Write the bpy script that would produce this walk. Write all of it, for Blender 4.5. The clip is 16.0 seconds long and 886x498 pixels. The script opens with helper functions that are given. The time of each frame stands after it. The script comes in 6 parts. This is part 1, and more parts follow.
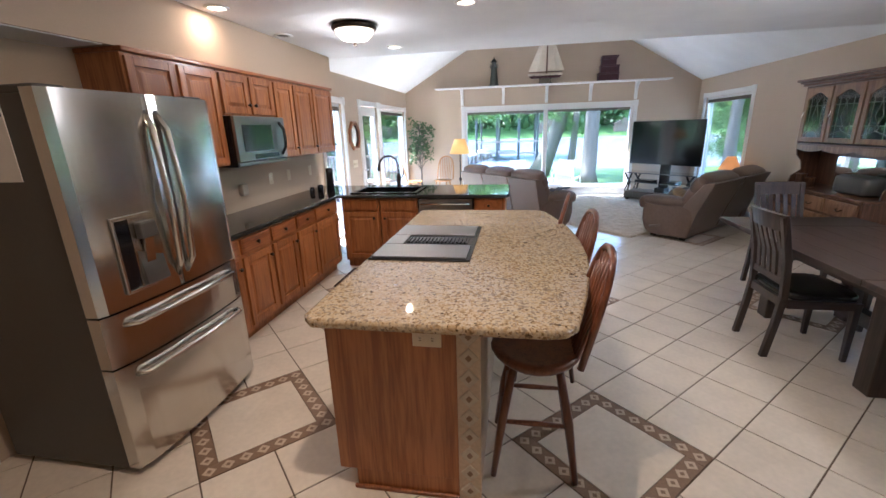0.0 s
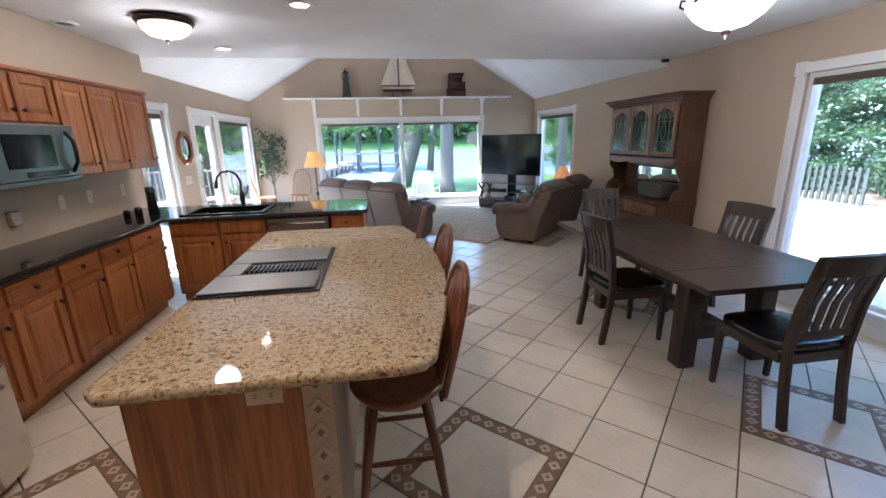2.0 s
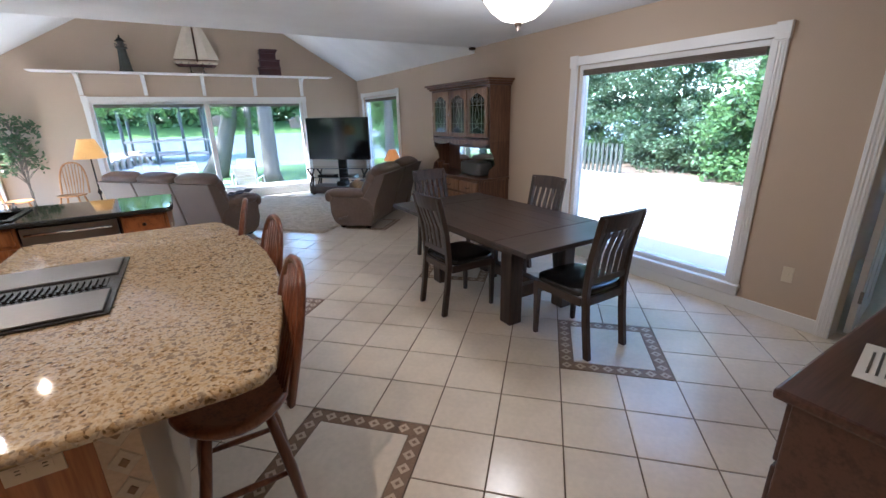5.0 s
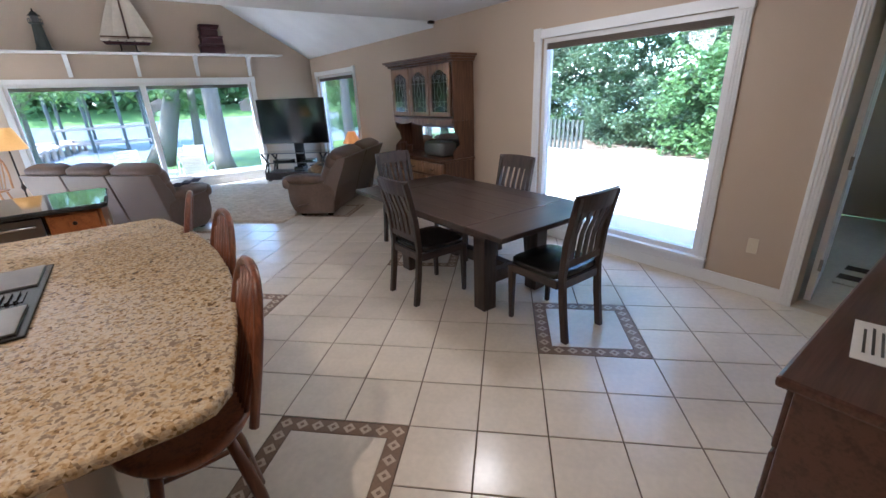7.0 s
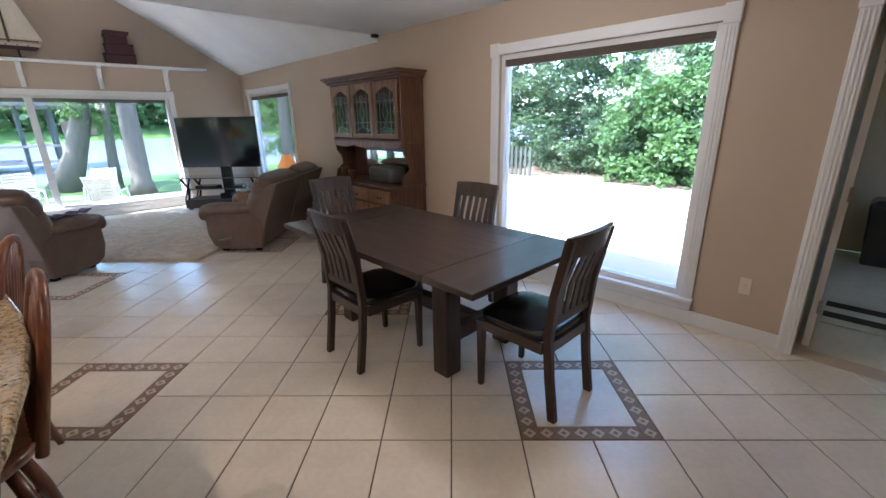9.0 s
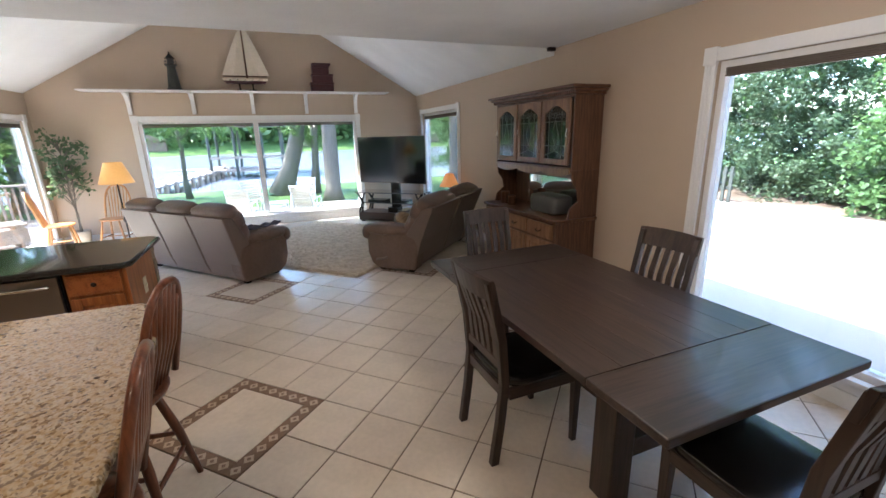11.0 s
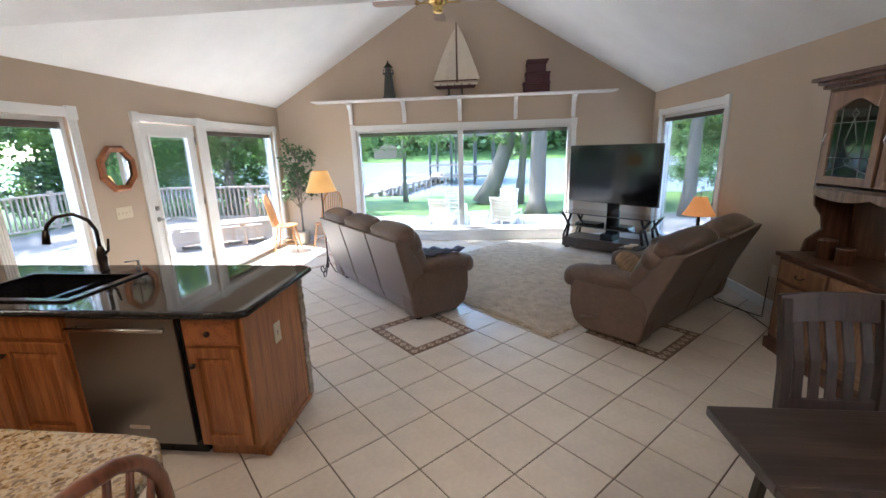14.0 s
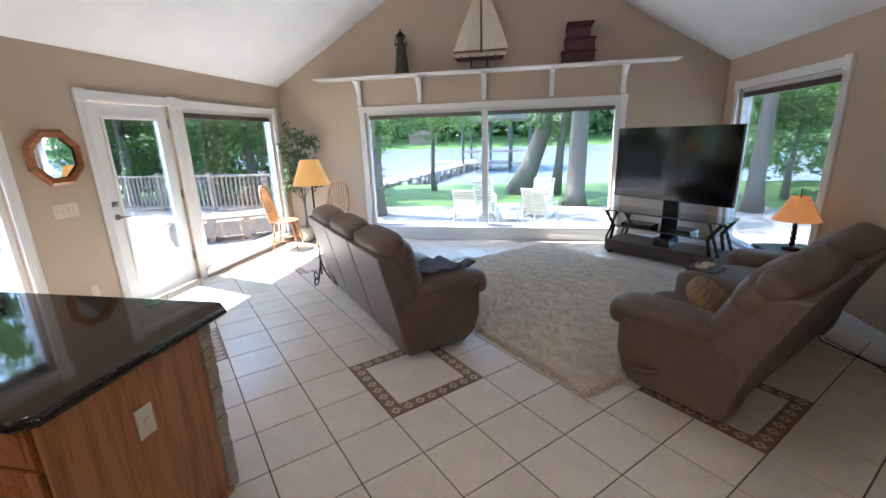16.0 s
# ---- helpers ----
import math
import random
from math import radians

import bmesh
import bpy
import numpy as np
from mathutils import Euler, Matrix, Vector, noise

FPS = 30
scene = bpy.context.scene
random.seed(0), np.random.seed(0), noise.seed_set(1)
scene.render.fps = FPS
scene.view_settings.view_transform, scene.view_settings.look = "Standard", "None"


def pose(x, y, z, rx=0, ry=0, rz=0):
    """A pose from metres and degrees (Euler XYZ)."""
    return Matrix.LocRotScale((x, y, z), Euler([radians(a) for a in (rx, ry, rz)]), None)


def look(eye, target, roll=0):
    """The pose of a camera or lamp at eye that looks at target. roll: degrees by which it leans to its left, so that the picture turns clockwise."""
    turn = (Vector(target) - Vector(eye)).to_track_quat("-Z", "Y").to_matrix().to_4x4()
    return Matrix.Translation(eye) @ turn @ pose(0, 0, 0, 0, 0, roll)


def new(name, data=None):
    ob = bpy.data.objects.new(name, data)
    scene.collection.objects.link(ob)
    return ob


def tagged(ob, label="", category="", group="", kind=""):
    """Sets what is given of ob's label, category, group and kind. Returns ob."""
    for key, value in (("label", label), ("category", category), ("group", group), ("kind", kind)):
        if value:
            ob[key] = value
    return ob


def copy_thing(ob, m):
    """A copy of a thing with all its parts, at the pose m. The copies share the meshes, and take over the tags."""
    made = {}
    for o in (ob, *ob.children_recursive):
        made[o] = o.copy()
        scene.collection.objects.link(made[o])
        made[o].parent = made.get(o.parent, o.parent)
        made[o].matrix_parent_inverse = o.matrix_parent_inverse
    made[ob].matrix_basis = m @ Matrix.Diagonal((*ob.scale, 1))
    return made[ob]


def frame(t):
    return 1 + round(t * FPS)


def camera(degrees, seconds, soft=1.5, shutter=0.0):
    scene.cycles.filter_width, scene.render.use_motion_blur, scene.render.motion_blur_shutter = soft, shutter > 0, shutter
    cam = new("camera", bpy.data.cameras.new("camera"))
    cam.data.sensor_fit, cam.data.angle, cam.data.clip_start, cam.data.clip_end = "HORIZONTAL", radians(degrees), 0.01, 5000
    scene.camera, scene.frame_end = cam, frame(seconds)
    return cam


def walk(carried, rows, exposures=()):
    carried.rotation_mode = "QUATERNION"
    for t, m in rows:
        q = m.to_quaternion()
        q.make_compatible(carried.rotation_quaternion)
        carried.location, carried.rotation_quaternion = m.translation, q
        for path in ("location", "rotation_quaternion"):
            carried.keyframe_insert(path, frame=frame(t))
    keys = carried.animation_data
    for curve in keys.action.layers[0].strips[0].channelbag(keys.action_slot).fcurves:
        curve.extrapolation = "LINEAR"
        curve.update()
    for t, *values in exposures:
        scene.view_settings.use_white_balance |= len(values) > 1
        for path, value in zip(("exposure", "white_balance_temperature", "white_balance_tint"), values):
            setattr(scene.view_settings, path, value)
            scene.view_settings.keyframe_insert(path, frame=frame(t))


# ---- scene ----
cam = camera(93.8, 16.0)
PATH = [
    (0, (0.079, 0.046, 1.618), (-0.259, 1.937, 1.061), -1.8),
    (0.5, (0.113, 0.095, 1.62), (-0.101, 2.008, 1.074), -1.6),
    (1, (0.151, 0.132, 1.615), (0.086, 2.058, 1.08), -1.5),
    (1.5, (0.163, 0.183, 1.621), (0.269, 2.109, 1.093), -1.4),
    (2, (0.163, 0.228, 1.624), (0.445, 2.138, 1.102), -1.3),
    (2.5, (0.165, 0.246, 1.628), (0.613, 2.124, 1.106), -1.2),
    (3, (0.183, 0.257, 1.627), (0.776, 2.094, 1.104), -1.3),
    (3.5, (0.192, 0.266, 1.628), (0.914, 2.053, 1.096), -1.1),
    (4, (0.193, 0.273, 1.627), (1.024, 2.007, 1.077), -1.2),
    (4.5, (0.196, 0.277, 1.619), (1.112, 1.959, 1.043), -1.2),
    (7, (0.257, 0.434, 1.602), (1.357, 1.952, 0.903), -2.4),
    (7.5, (0.36, 0.575, 1.584), (1.529, 2.059, 0.93), -2.1),
    (8, (0.459, 0.716, 1.525), (1.798, 2.075, 0.923), -0.9),
    (10.3, (0.868, 1.196, 1.61), (1.933, 2.79, 1.04), -1.6),
    (10.5, (0.901, 1.223, 1.646), (1.866, 2.882, 1.083), -1.4),
    (11, (0.961, 1.434, 1.653), (1.67, 3.227, 1.121), -1.6),
    (11.5, (1.017, 1.618, 1.657), (1.473, 3.498, 1.151), -1.6),
    (12, (1.128, 1.83, 1.671), (1.361, 3.757, 1.189), -1.5),
    (12.5, (1.184, 2.022, 1.674), (1.238, 3.965, 1.203), -1.5),
    (13, (1.15, 2.283, 1.667), (1.081, 4.227, 1.204), -1.5),
    (13.5, (1.155, 2.538, 1.656), (1.002, 4.478, 1.192), -1.6),
    (14, (1.189, 2.828, 1.65), (0.982, 4.761, 1.182), -1.7),
    (14.5, (1.193, 3.085, 1.637), (0.93, 5.008, 1.154), -1.8),
    (15, (1.192, 3.367, 1.646), (0.88, 5.278, 1.146), -1.8),
    (15.5, (1.26, 3.647, 1.637), (0.912, 5.548, 1.123), -1.8),
    (16, (1.325, 3.881, 1.619), (0.952, 5.774, 1.095), -1.9),
]
walk(cam, [(t, look(eye, target, roll)) for t, eye, target, roll in PATH],
     ((0, 4.85, 5100, 10), (1.5, 4.65, 5050, 10), (3, 4.45, 5150, 10), (7, 4.6, 5050, 10), (10.5, 4.4, 5600, 10), (12, 4.55, 5650, 10), (14, 4.5, 5550, 10), (16, 4.25, 5500, 10)))

# ---- world, sun ----
world = bpy.data.worlds.new("sky")
scene.world = world
world.use_nodes = True
wn = world.node_tree.nodes
sky = wn.new("ShaderNodeTexSky")
sky.sky_type = "NISHITA"
sky.sun_disc = False
SUN_EL, SUN_AZ = radians(60), radians(-75)
sky.sun_elevation, sky.sun_rotation = SUN_EL, SUN_AZ
world.node_tree.links.new(sky.outputs[0], wn["Background"].inputs[0])
wn["Background"].inputs[1].default_value = 0.15
sun_dir = Vector((math.sin(SUN_AZ) * math.cos(SUN_EL), math.cos(SUN_AZ) * math.cos(SUN_EL), math.sin(SUN_EL)))
sun = new("sun", bpy.data.lights.new("sun", "SUN"))
sun.data.energy, sun.data.angle, sun.data.color = 2.1, radians(0.6), (1, 0.95, 0.88)
sun.matrix_world = look(sun_dir * 40, (0, 0, 0))


def lamp(name, kind, at, watts, size, c=(1, 0.86, 0.72)):
    """A lamp of the ceiling fixtures, shining down."""
    o = new(name, bpy.data.lights.new(name, kind))
    o.data.energy, o.data.color = watts, c
    if kind == "AREA":
        o.data.shape, o.data.size = "DISK", size
    else:
        o.data.shadow_soft_size = size
    o.location = at


for x, y in ((-2.12, 3.16), (-1.30, 5.05), (-0.31, 3.54), (-0.3, 1.2)):
    lamp("can_lamp", "AREA", (x, y, 2.515), 0.14 if x < -2 else (0.9 if y < 2 else 0.35), 0.06, (1, 0.68, 0.42))
lamp("dome_lamp", "POINT", (-1.36, 3.95, 2.34), 0.7, 0.1)
lamp("chandelier_lamp", "POINT", (2.4, 2.83, 2.1), 1.5, 0.14)


# ---- materials ----
def nodes_of(m):
    m.use_nodes = True
    return m.node_tree.nodes, m.node_tree.links, m.node_tree.nodes["Principled BSDF"]


def rgb(c, k=1.0):
    return (min(1, c[0] * k), min(1, c[1] * k), min(1, c[2] * k), 1)


def surface(name, c, rough=0.5, metal=0.0, var=0.12, scale=3.0, fine=60.0, bump=0.0, stretch=(1, 1, 1), coat=0.0, c2=None, per=0.0):
    """Two scales of noise over a base colour, with fine relief."""
    m = bpy.data.materials.new(name)
    n, l, b = nodes_of(m)
    tc = n.new("ShaderNodeTexCoord")
    mp = n.new("ShaderNodeMapping")
    mp.inputs["Scale"].default_value = stretch
    l.new(tc.outputs["Object"], mp.inputs["Vector"])
    n1, n2 = n.new("ShaderNodeTexNoise"), n.new("ShaderNodeTexNoise")
    n1.inputs["Scale"].default_value, n2.inputs["Scale"].default_value = scale, fine
    n1.inputs["Detail"].default_value, n2.inputs["Detail"].default_value = 3, 4
    mx = n.new("ShaderNodeMath")
    mx.operation = "ADD"
    for q in (n1, n2):
        l.new(mp.outputs[0], q.inputs["Vector"])
    l.new(n1.outputs[0], mx.inputs[0])
    l.new(n2.outputs[0], mx.inputs[1])
    last = mx.outputs[0]
    if per:
        oi = n.new("ShaderNodeObjectInfo")
        mm = n.new("ShaderNodeMath")
        mm.operation = "MULTIPLY_ADD"
        mm.inputs[1].default_value, mm.inputs[2].default_value = per, -per / 2
        l.new(oi.outputs["Random"], mm.inputs[0])
        ad = n.new("ShaderNodeMath")
        l.new(last, ad.inputs[0])
        l.new(mm.outputs[0], ad.inputs[1])
        last = ad.outputs[0]
    r = n.new("ShaderNodeValToRGB")
    r.color_ramp.elements[0].position, r.color_ramp.elements[1].position = 0.3, 0.7
    r.color_ramp.elements[0].color = rgb(c2 if c2 else c, 1 if c2 else 1 - var)
    r.color_ramp.elements[1].color = rgb(c, 1 if c2 else 1 + var)
    hf = n.new("ShaderNodeMath")
    hf.operation = "MULTIPLY"
    hf.inputs[1].default_value = 0.5
    l.new(last, hf.inputs[0])
    l.new(hf.outputs[0], r.inputs[0])
    l.new(r.outputs[0], b.inputs["Base Color"])
    b.inputs["Roughness"].default_value, b.inputs["Metallic"].default_value = rough, metal
    b.inputs["Coat Weight"].default_value = coat
    b.inputs["Coat Roughness"].default_value = 0.08
    if bump:
        bp = n.new("ShaderNodeBump")
        bp.inputs["Strength"].default_value, bp.inputs["Distance"].default_value = bump, 0.004
        l.new(n2.outputs[0], bp.inputs["Height"])
        l.new(bp.outputs[0], b.inputs["Normal"])
    return m


def wood(name, c, c2, axis="z", rough=0.35, coat=0.2, grain=1.0, per=0.25):
    st = {"x": (0.06, 1, 1), "y": (1, 0.06, 1), "z": (1, 1, 0.06)}[axis]
    m = surface(name, c, rough, 0, 0.1, 22 * grain, 90 * grain, 0.08, st, coat, c2, per)
    for q in m.node_tree.nodes:
        if q.bl_idname == "ShaderNodeValToRGB":
            q.color_ramp.elements[0].position, q.color_ramp.elements[1].position = 0.40, 0.58
    return m


def granite(name, stops, scale, rough=0.12):
    m = bpy.data.materials.new(name)
    n, l, b = nodes_of(m)
    tc = n.new("ShaderNodeTexCoord")
    v, q, w = n.new("ShaderNodeTexVoronoi"), n.new("ShaderNodeTexNoise"), n.new("ShaderNodeTexNoise")
    v.inputs["Scale"].default_value, q.inputs["Scale"].default_value, w.inputs["Scale"].default_value = scale, scale * 0.55, 2.5
    q.inputs["Detail"].default_value = 5
    for k in (v, q, w):
        l.new(tc.outputs["Object"], k.inputs["Vector"])
    sp = n.new("ShaderNodeSeparateColor")
    l.new(v.outputs["Color"], sp.inputs[0])
    a1, a2 = n.new("ShaderNodeMath"), n.new("ShaderNodeMath")
    a1.operation, a2.operation = "MULTIPLY_ADD", "MULTIPLY_ADD"
    a1.inputs[1].default_value = 0.45
    a2.inputs[1].default_value, a2.inputs[2].default_value = 0.9, -0.22
    l.new(q.outputs[0], a2.inputs[0])
    l.new(sp.outputs[0], a1.inputs[0])
    l.new(a2.outputs[0], a1.inputs[2])
    a3 = n.new("ShaderNodeMath")
    a3.operation = "MULTIPLY_ADD"
    a3.inputs[1].default_value = 0.3
    l.new(w.outputs[0], a3.inputs[0])
    l.new(a1.outputs[0], a3.inputs[2])
    r = n.new("ShaderNodeValToRGB")
    e = r.color_ramp.elements
    e[0].position, e[0].color = stops[0][0], rgb(stops[0][1])
    e[1].position, e[1].color = stops[-1][0], rgb(stops[-1][1])
    for p, c in stops[1:-1]:
        e.new(p).color = rgb(c)
    l.new(a3.outputs[0], r.inputs[0])
    l.new(r.outputs[0], b.inputs["Base Color"])
    b.inputs["Roughness"].default_value = rough
    return m


def clear_glass(name, gloss=1.0, clear=0.97):
    m = bpy.data.materials.new(name)
    m.use_nodes = True
    n, l = m.node_tree.nodes, m.node_tree.links
    n.clear()
    o, mx, tr, gl, fr, mu = (n.new("ShaderNode" + k) for k in ("OutputMaterial", "MixShader", "BsdfTransparent", "BsdfGlossy", "Fresnel", "Math"))
    tr.inputs[0].default_value = (clear * 0.985, clear, clear * 0.99, 1)
    gl.inputs["Roughness"].default_value = 0.02
    fr.inputs[0].default_value = 1.45
    mu.operation = "MULTIPLY"
    mu.inputs[1].default_value = gloss
    l.new(fr.outputs[0], mu.inputs[0])
    l.new(mu.outputs[0], mx.inputs[0])
    l.new(tr.outputs[0], mx.inputs[1])
    l.new(gl.outputs[0], mx.inputs[2])
    l.new(mx.outputs[0], o.inputs[0])
    return m


def glowing(name, c, glow, strength):
    m = surface(name, c, 0.4)
    b = m.node_tree.nodes["Principled BSDF"]
    b.inputs["Emission Color"].default_value = (*glow, 1)
    b.inputs["Emission Strength"].default_value = strength
    return m


def leafy(name, c, c2, fine=6.0):
    m = surface(name, c, 0.55, 0, 0.3, 0.5, fine, 0, (1, 1, 1), 0, c2)
    b = m.node_tree.nodes["Principled BSDF"]
    b.inputs["Subsurface Weight"].default_value = 0.0
    n, l = m.node_tree.nodes, m.node_tree.links
    t, mx = n.new("ShaderNodeBsdfTranslucent"), n.new("ShaderNodeMixShader")
    t.inputs[0].default_value = rgb(c, 1.5)
    mx.inputs[0].default_value = 0.35
    l.new(b.outputs[0], mx.inputs[1])
    l.new(t.outputs[0], mx.inputs[2])
    l.new(mx.outputs[0], n["Material Output"].inputs[0])
    return m


M_WALL = surface("beige_paint", (0.51, 0.405, 0.30), 0.75, var=0.04, scale=1.2, fine=120, bump=0.15)
M_CEIL = surface("popcorn_white", (0.82, 0.82, 0.81), 0.9, var=0.07, scale=2, fine=90, bump=0.9)
M_TRIM = surface("white_trim", (0.78, 0.77, 0.75), 0.35, var=0.03)
M_TILE = surface("cream_tile", (0.70, 0.63, 0.53), 0.22, var=0.09, scale=5, fine=30, bump=0.02, per=0.25)
M_GROUT = surface("brown_grout", (0.13, 0.092, 0.062), 0.9, var=0.15)
M_BORDER = surface("brown_mosaic", (0.21, 0.135, 0.085), 0.5, var=0.25, fine=90)
M_DIAMOND = surface("tan_mosaic", (0.50, 0.40, 0.29), 0.5, var=0.2, fine=60)
M_OAK = wood("honey_oak", (0.40, 0.155, 0.045), (0.23, 0.078, 0.020))
M_OAKH = wood("honey_oak_flat", (0.36, 0.13, 0.038), (0.19, 0.06, 0.016), "y")
M_CHERRY = wood("cherry_stool", (0.19, 0.068, 0.030), (0.10, 0.032, 0.014), "z", 0.3, 0.3)
M_DARK = wood("espresso_wood", (0.050, 0.030, 0.022), (0.022, 0.013, 0.010), "y", 0.35, 0.25)
M_DARKX = wood("espresso_leaf", (0.050, 0.030, 0.022), (0.022, 0.013, 0.010), "x", 0.35, 0.25)
M_DARKZ = wood("espresso_leg", (0.050, 0.030, 0.022), (0.022, 0.013, 0.010), "z", 0.4, 0.15)
M_HUTCH = wood("walnut_hutch", (0.145, 0.068, 0.035), (0.07, 0.03, 0.015), "z", 0.4, 0.2)
M_HUTCHD = wood("oak_hutch_door", (0.27, 0.15, 0.08), (0.16, 0.08, 0.04), "z", 0.4, 0.2)
M_PINE = wood("light_oak_chair", (0.50, 0.25, 0.09), (0.34, 0.15, 0.05), "z")
M_STEEL = surface("stainless", (0.60, 0.58, 0.55), 0.17, 1.0, 0.06, 3, 90, 0.02, (60, 60, 0.6))
M_STEELD = surface("stainless_flat", (0.28, 0.27, 0.255), 0.3, 1.0, 0.06, 3, 90, 0.0, (60, 1, 60))
M_GREYM = surface("grey_side_metal", (0.09, 0.085, 0.08), 0.45, 0.3, 0.05)
M_BLACK = surface("black_plastic", (0.012, 0.012, 0.013), 0.2, var=0.1)
M_SCREEN = surface("dark_screen", (0.006, 0.006, 0.008), 0.09, var=0.1)
M_IRON = surface("dark_bronze", (0.035, 0.024, 0.018), 0.35, 0.7, 0.2)
M_LEATHER = surface("taupe_leather", (0.135, 0.088, 0.064), 0.42, var=0.2, scale=5, fine=26, bump=1.0)
M_LEATHERD = surface("taupe_back_cloth", (0.15, 0.108, 0.085), 0.45, var=0.08, scale=3, fine=200, bump=0.1)
M_RUG = surface("shag_beige", (0.50, 0.41, 0.30), 0.95, var=0.28, scale=9, fine=70, bump=1.0)
M_GRAN = granite("tan_granite", [(0.2, (0.03, 0.022, 0.013)), (0.32, (0.12, 0.075, 0.035)), (0.42, (0.30, 0.205, 0.10)), (0.55, (0.42, 0.32, 0.19)), (0.68, (0.48, 0.40, 0.28)), (0.85, (0.20, 0.15, 0.10))], 85, 0.05)
M_BGRAN = granite("black_granite", [(0.2, (0.004, 0.003, 0.003)), (0.5, (0.010, 0.008, 0.007)), (0.75, (0.026, 0.022, 0.018)), (0.9, (0.012, 0.010, 0.009))], 200, 0.05)
M_GLASS = clear_glass("window_glass", 0.7)
# Both panes are darkened to lower outdoor brightness; unshadowed, daylight still passes in full.
M_DIMGLASS = clear_glass("view_dimming_glass", 0.35, 0.70)
M_PICT = clear_glass("picture_window_glass", 0.5, 0.78)
M_CGLASS = clear_glass("cabinet_glass", 2.2)
M_MIRROR = surface("mirror_silver", (0.9, 0.9, 0.9), 0.02, 1.0, 0.0)
M_SHADE = glowing("yellow_shade", (0.62, 0.36, 0.13), (1.0, 0.5, 0.13), 0.03)
M_SHADE2 = glowing("amber_shade", (0.55, 0.25, 0.10), (1.0, 0.38, 0.10), 0.02)
M_ALAB = glowing("alabaster", (0.85, 0.75, 0.6), (1.0, 0.72, 0.42), 0.13)
M_BULB = glowing("bulb", (0.9, 0.8, 0.7), (1.0, 0.7, 0.45), 0.9)
M_PLATE = surface("ivory_plate", (0.66, 0.58, 0.43), 0.4, var=0.03)
M_WHITE = surface("white_plastic", (0.72, 0.71, 0.69), 0.4, var=0.03)
M_SAIL = surface("sailcloth", (0.66, 0.58, 0.46), 0.8, var=0.1, fine=30)
M_GREENP = surface("dark_green_paint", (0.05, 0.055, 0.045), 0.5, var=0.2)
M_MAROON = surface("maroon_box", (0.06, 0.016, 0.02), 0.5, var=0.35, scale=12)
M_LEAF = leafy("house_leaf", (0.12, 0.17, 0.075), (0.05, 0.085, 0.04))
M_TREELEAF = leafy("tree_leaf", (0.12, 0.20, 0.05), (0.045, 0.09, 0.025), 3)
M_MULCH = surface("brown_mulch", (0.16, 0.11, 0.075), 0.95, var=0.35, scale=2, fine=25, bump=0.8)
M_BARK = surface("bark", (0.17, 0.145, 0.115), 0.9, var=0.3, scale=2, fine=14, bump=0.8, stretch=(1, 1, 0.25))
M_GRASS = surface("lawn", (0.065, 0.12, 0.018), 0.9, var=0.3, scale=0.6, fine=30, bump=0.5)
M_CONC = surface("pale_concrete", (0.40, 0.35, 0.30), 0.85, var=0.12, scale=0.5, fine=20, bump=0.2)
# darker copy of pale_concrete: the patio's partial shade is in the colour
M_PATIO_SHADED = surface("shaded_patio_concrete", (0.27, 0.235, 0.20), 0.85, var=0.2, scale=0.8, fine=16, bump=0.2)
M_DECK = wood("grey_deck", (0.27, 0.23, 0.20), (0.19, 0.16, 0.14), "y", 0.8, 0.0)
M_RAIL = wood("brown_rail", (0.46, 0.36, 0.28), (0.34, 0.26, 0.20), "z", 0.8, 0.0)
M_WATER = surface("lake", (0.15, 0.16, 0.185), 0.24, var=0.1, scale=0.2, fine=2.0, bump=1.0)
M_BLIND = surface("taupe_blind", (0.13, 0.10, 0.08), 0.7, var=0.08)
M_BASKET = surface("pale_wicker", (0.5, 0.45, 0.36), 0.7, var=0.2)
M_CLOTH = surface("striped_cloth", (0.30, 0.20, 0.11), 0.9, var=0.5, scale=2, fine=8, stretch=(1, 14, 1))
M_BLUE = surface("blue_throw", (0.10, 0.11, 0.16), 0.9, var=0.6, scale=14)
M_MAT = surface("dark_mat", (0.03, 0.018, 0.014), 0.95, var=0.2)
M_STONE = surface("tumbled_stone", (0.36, 0.29, 0.21), 0.8, var=0.25, scale=12, bump=0.5)


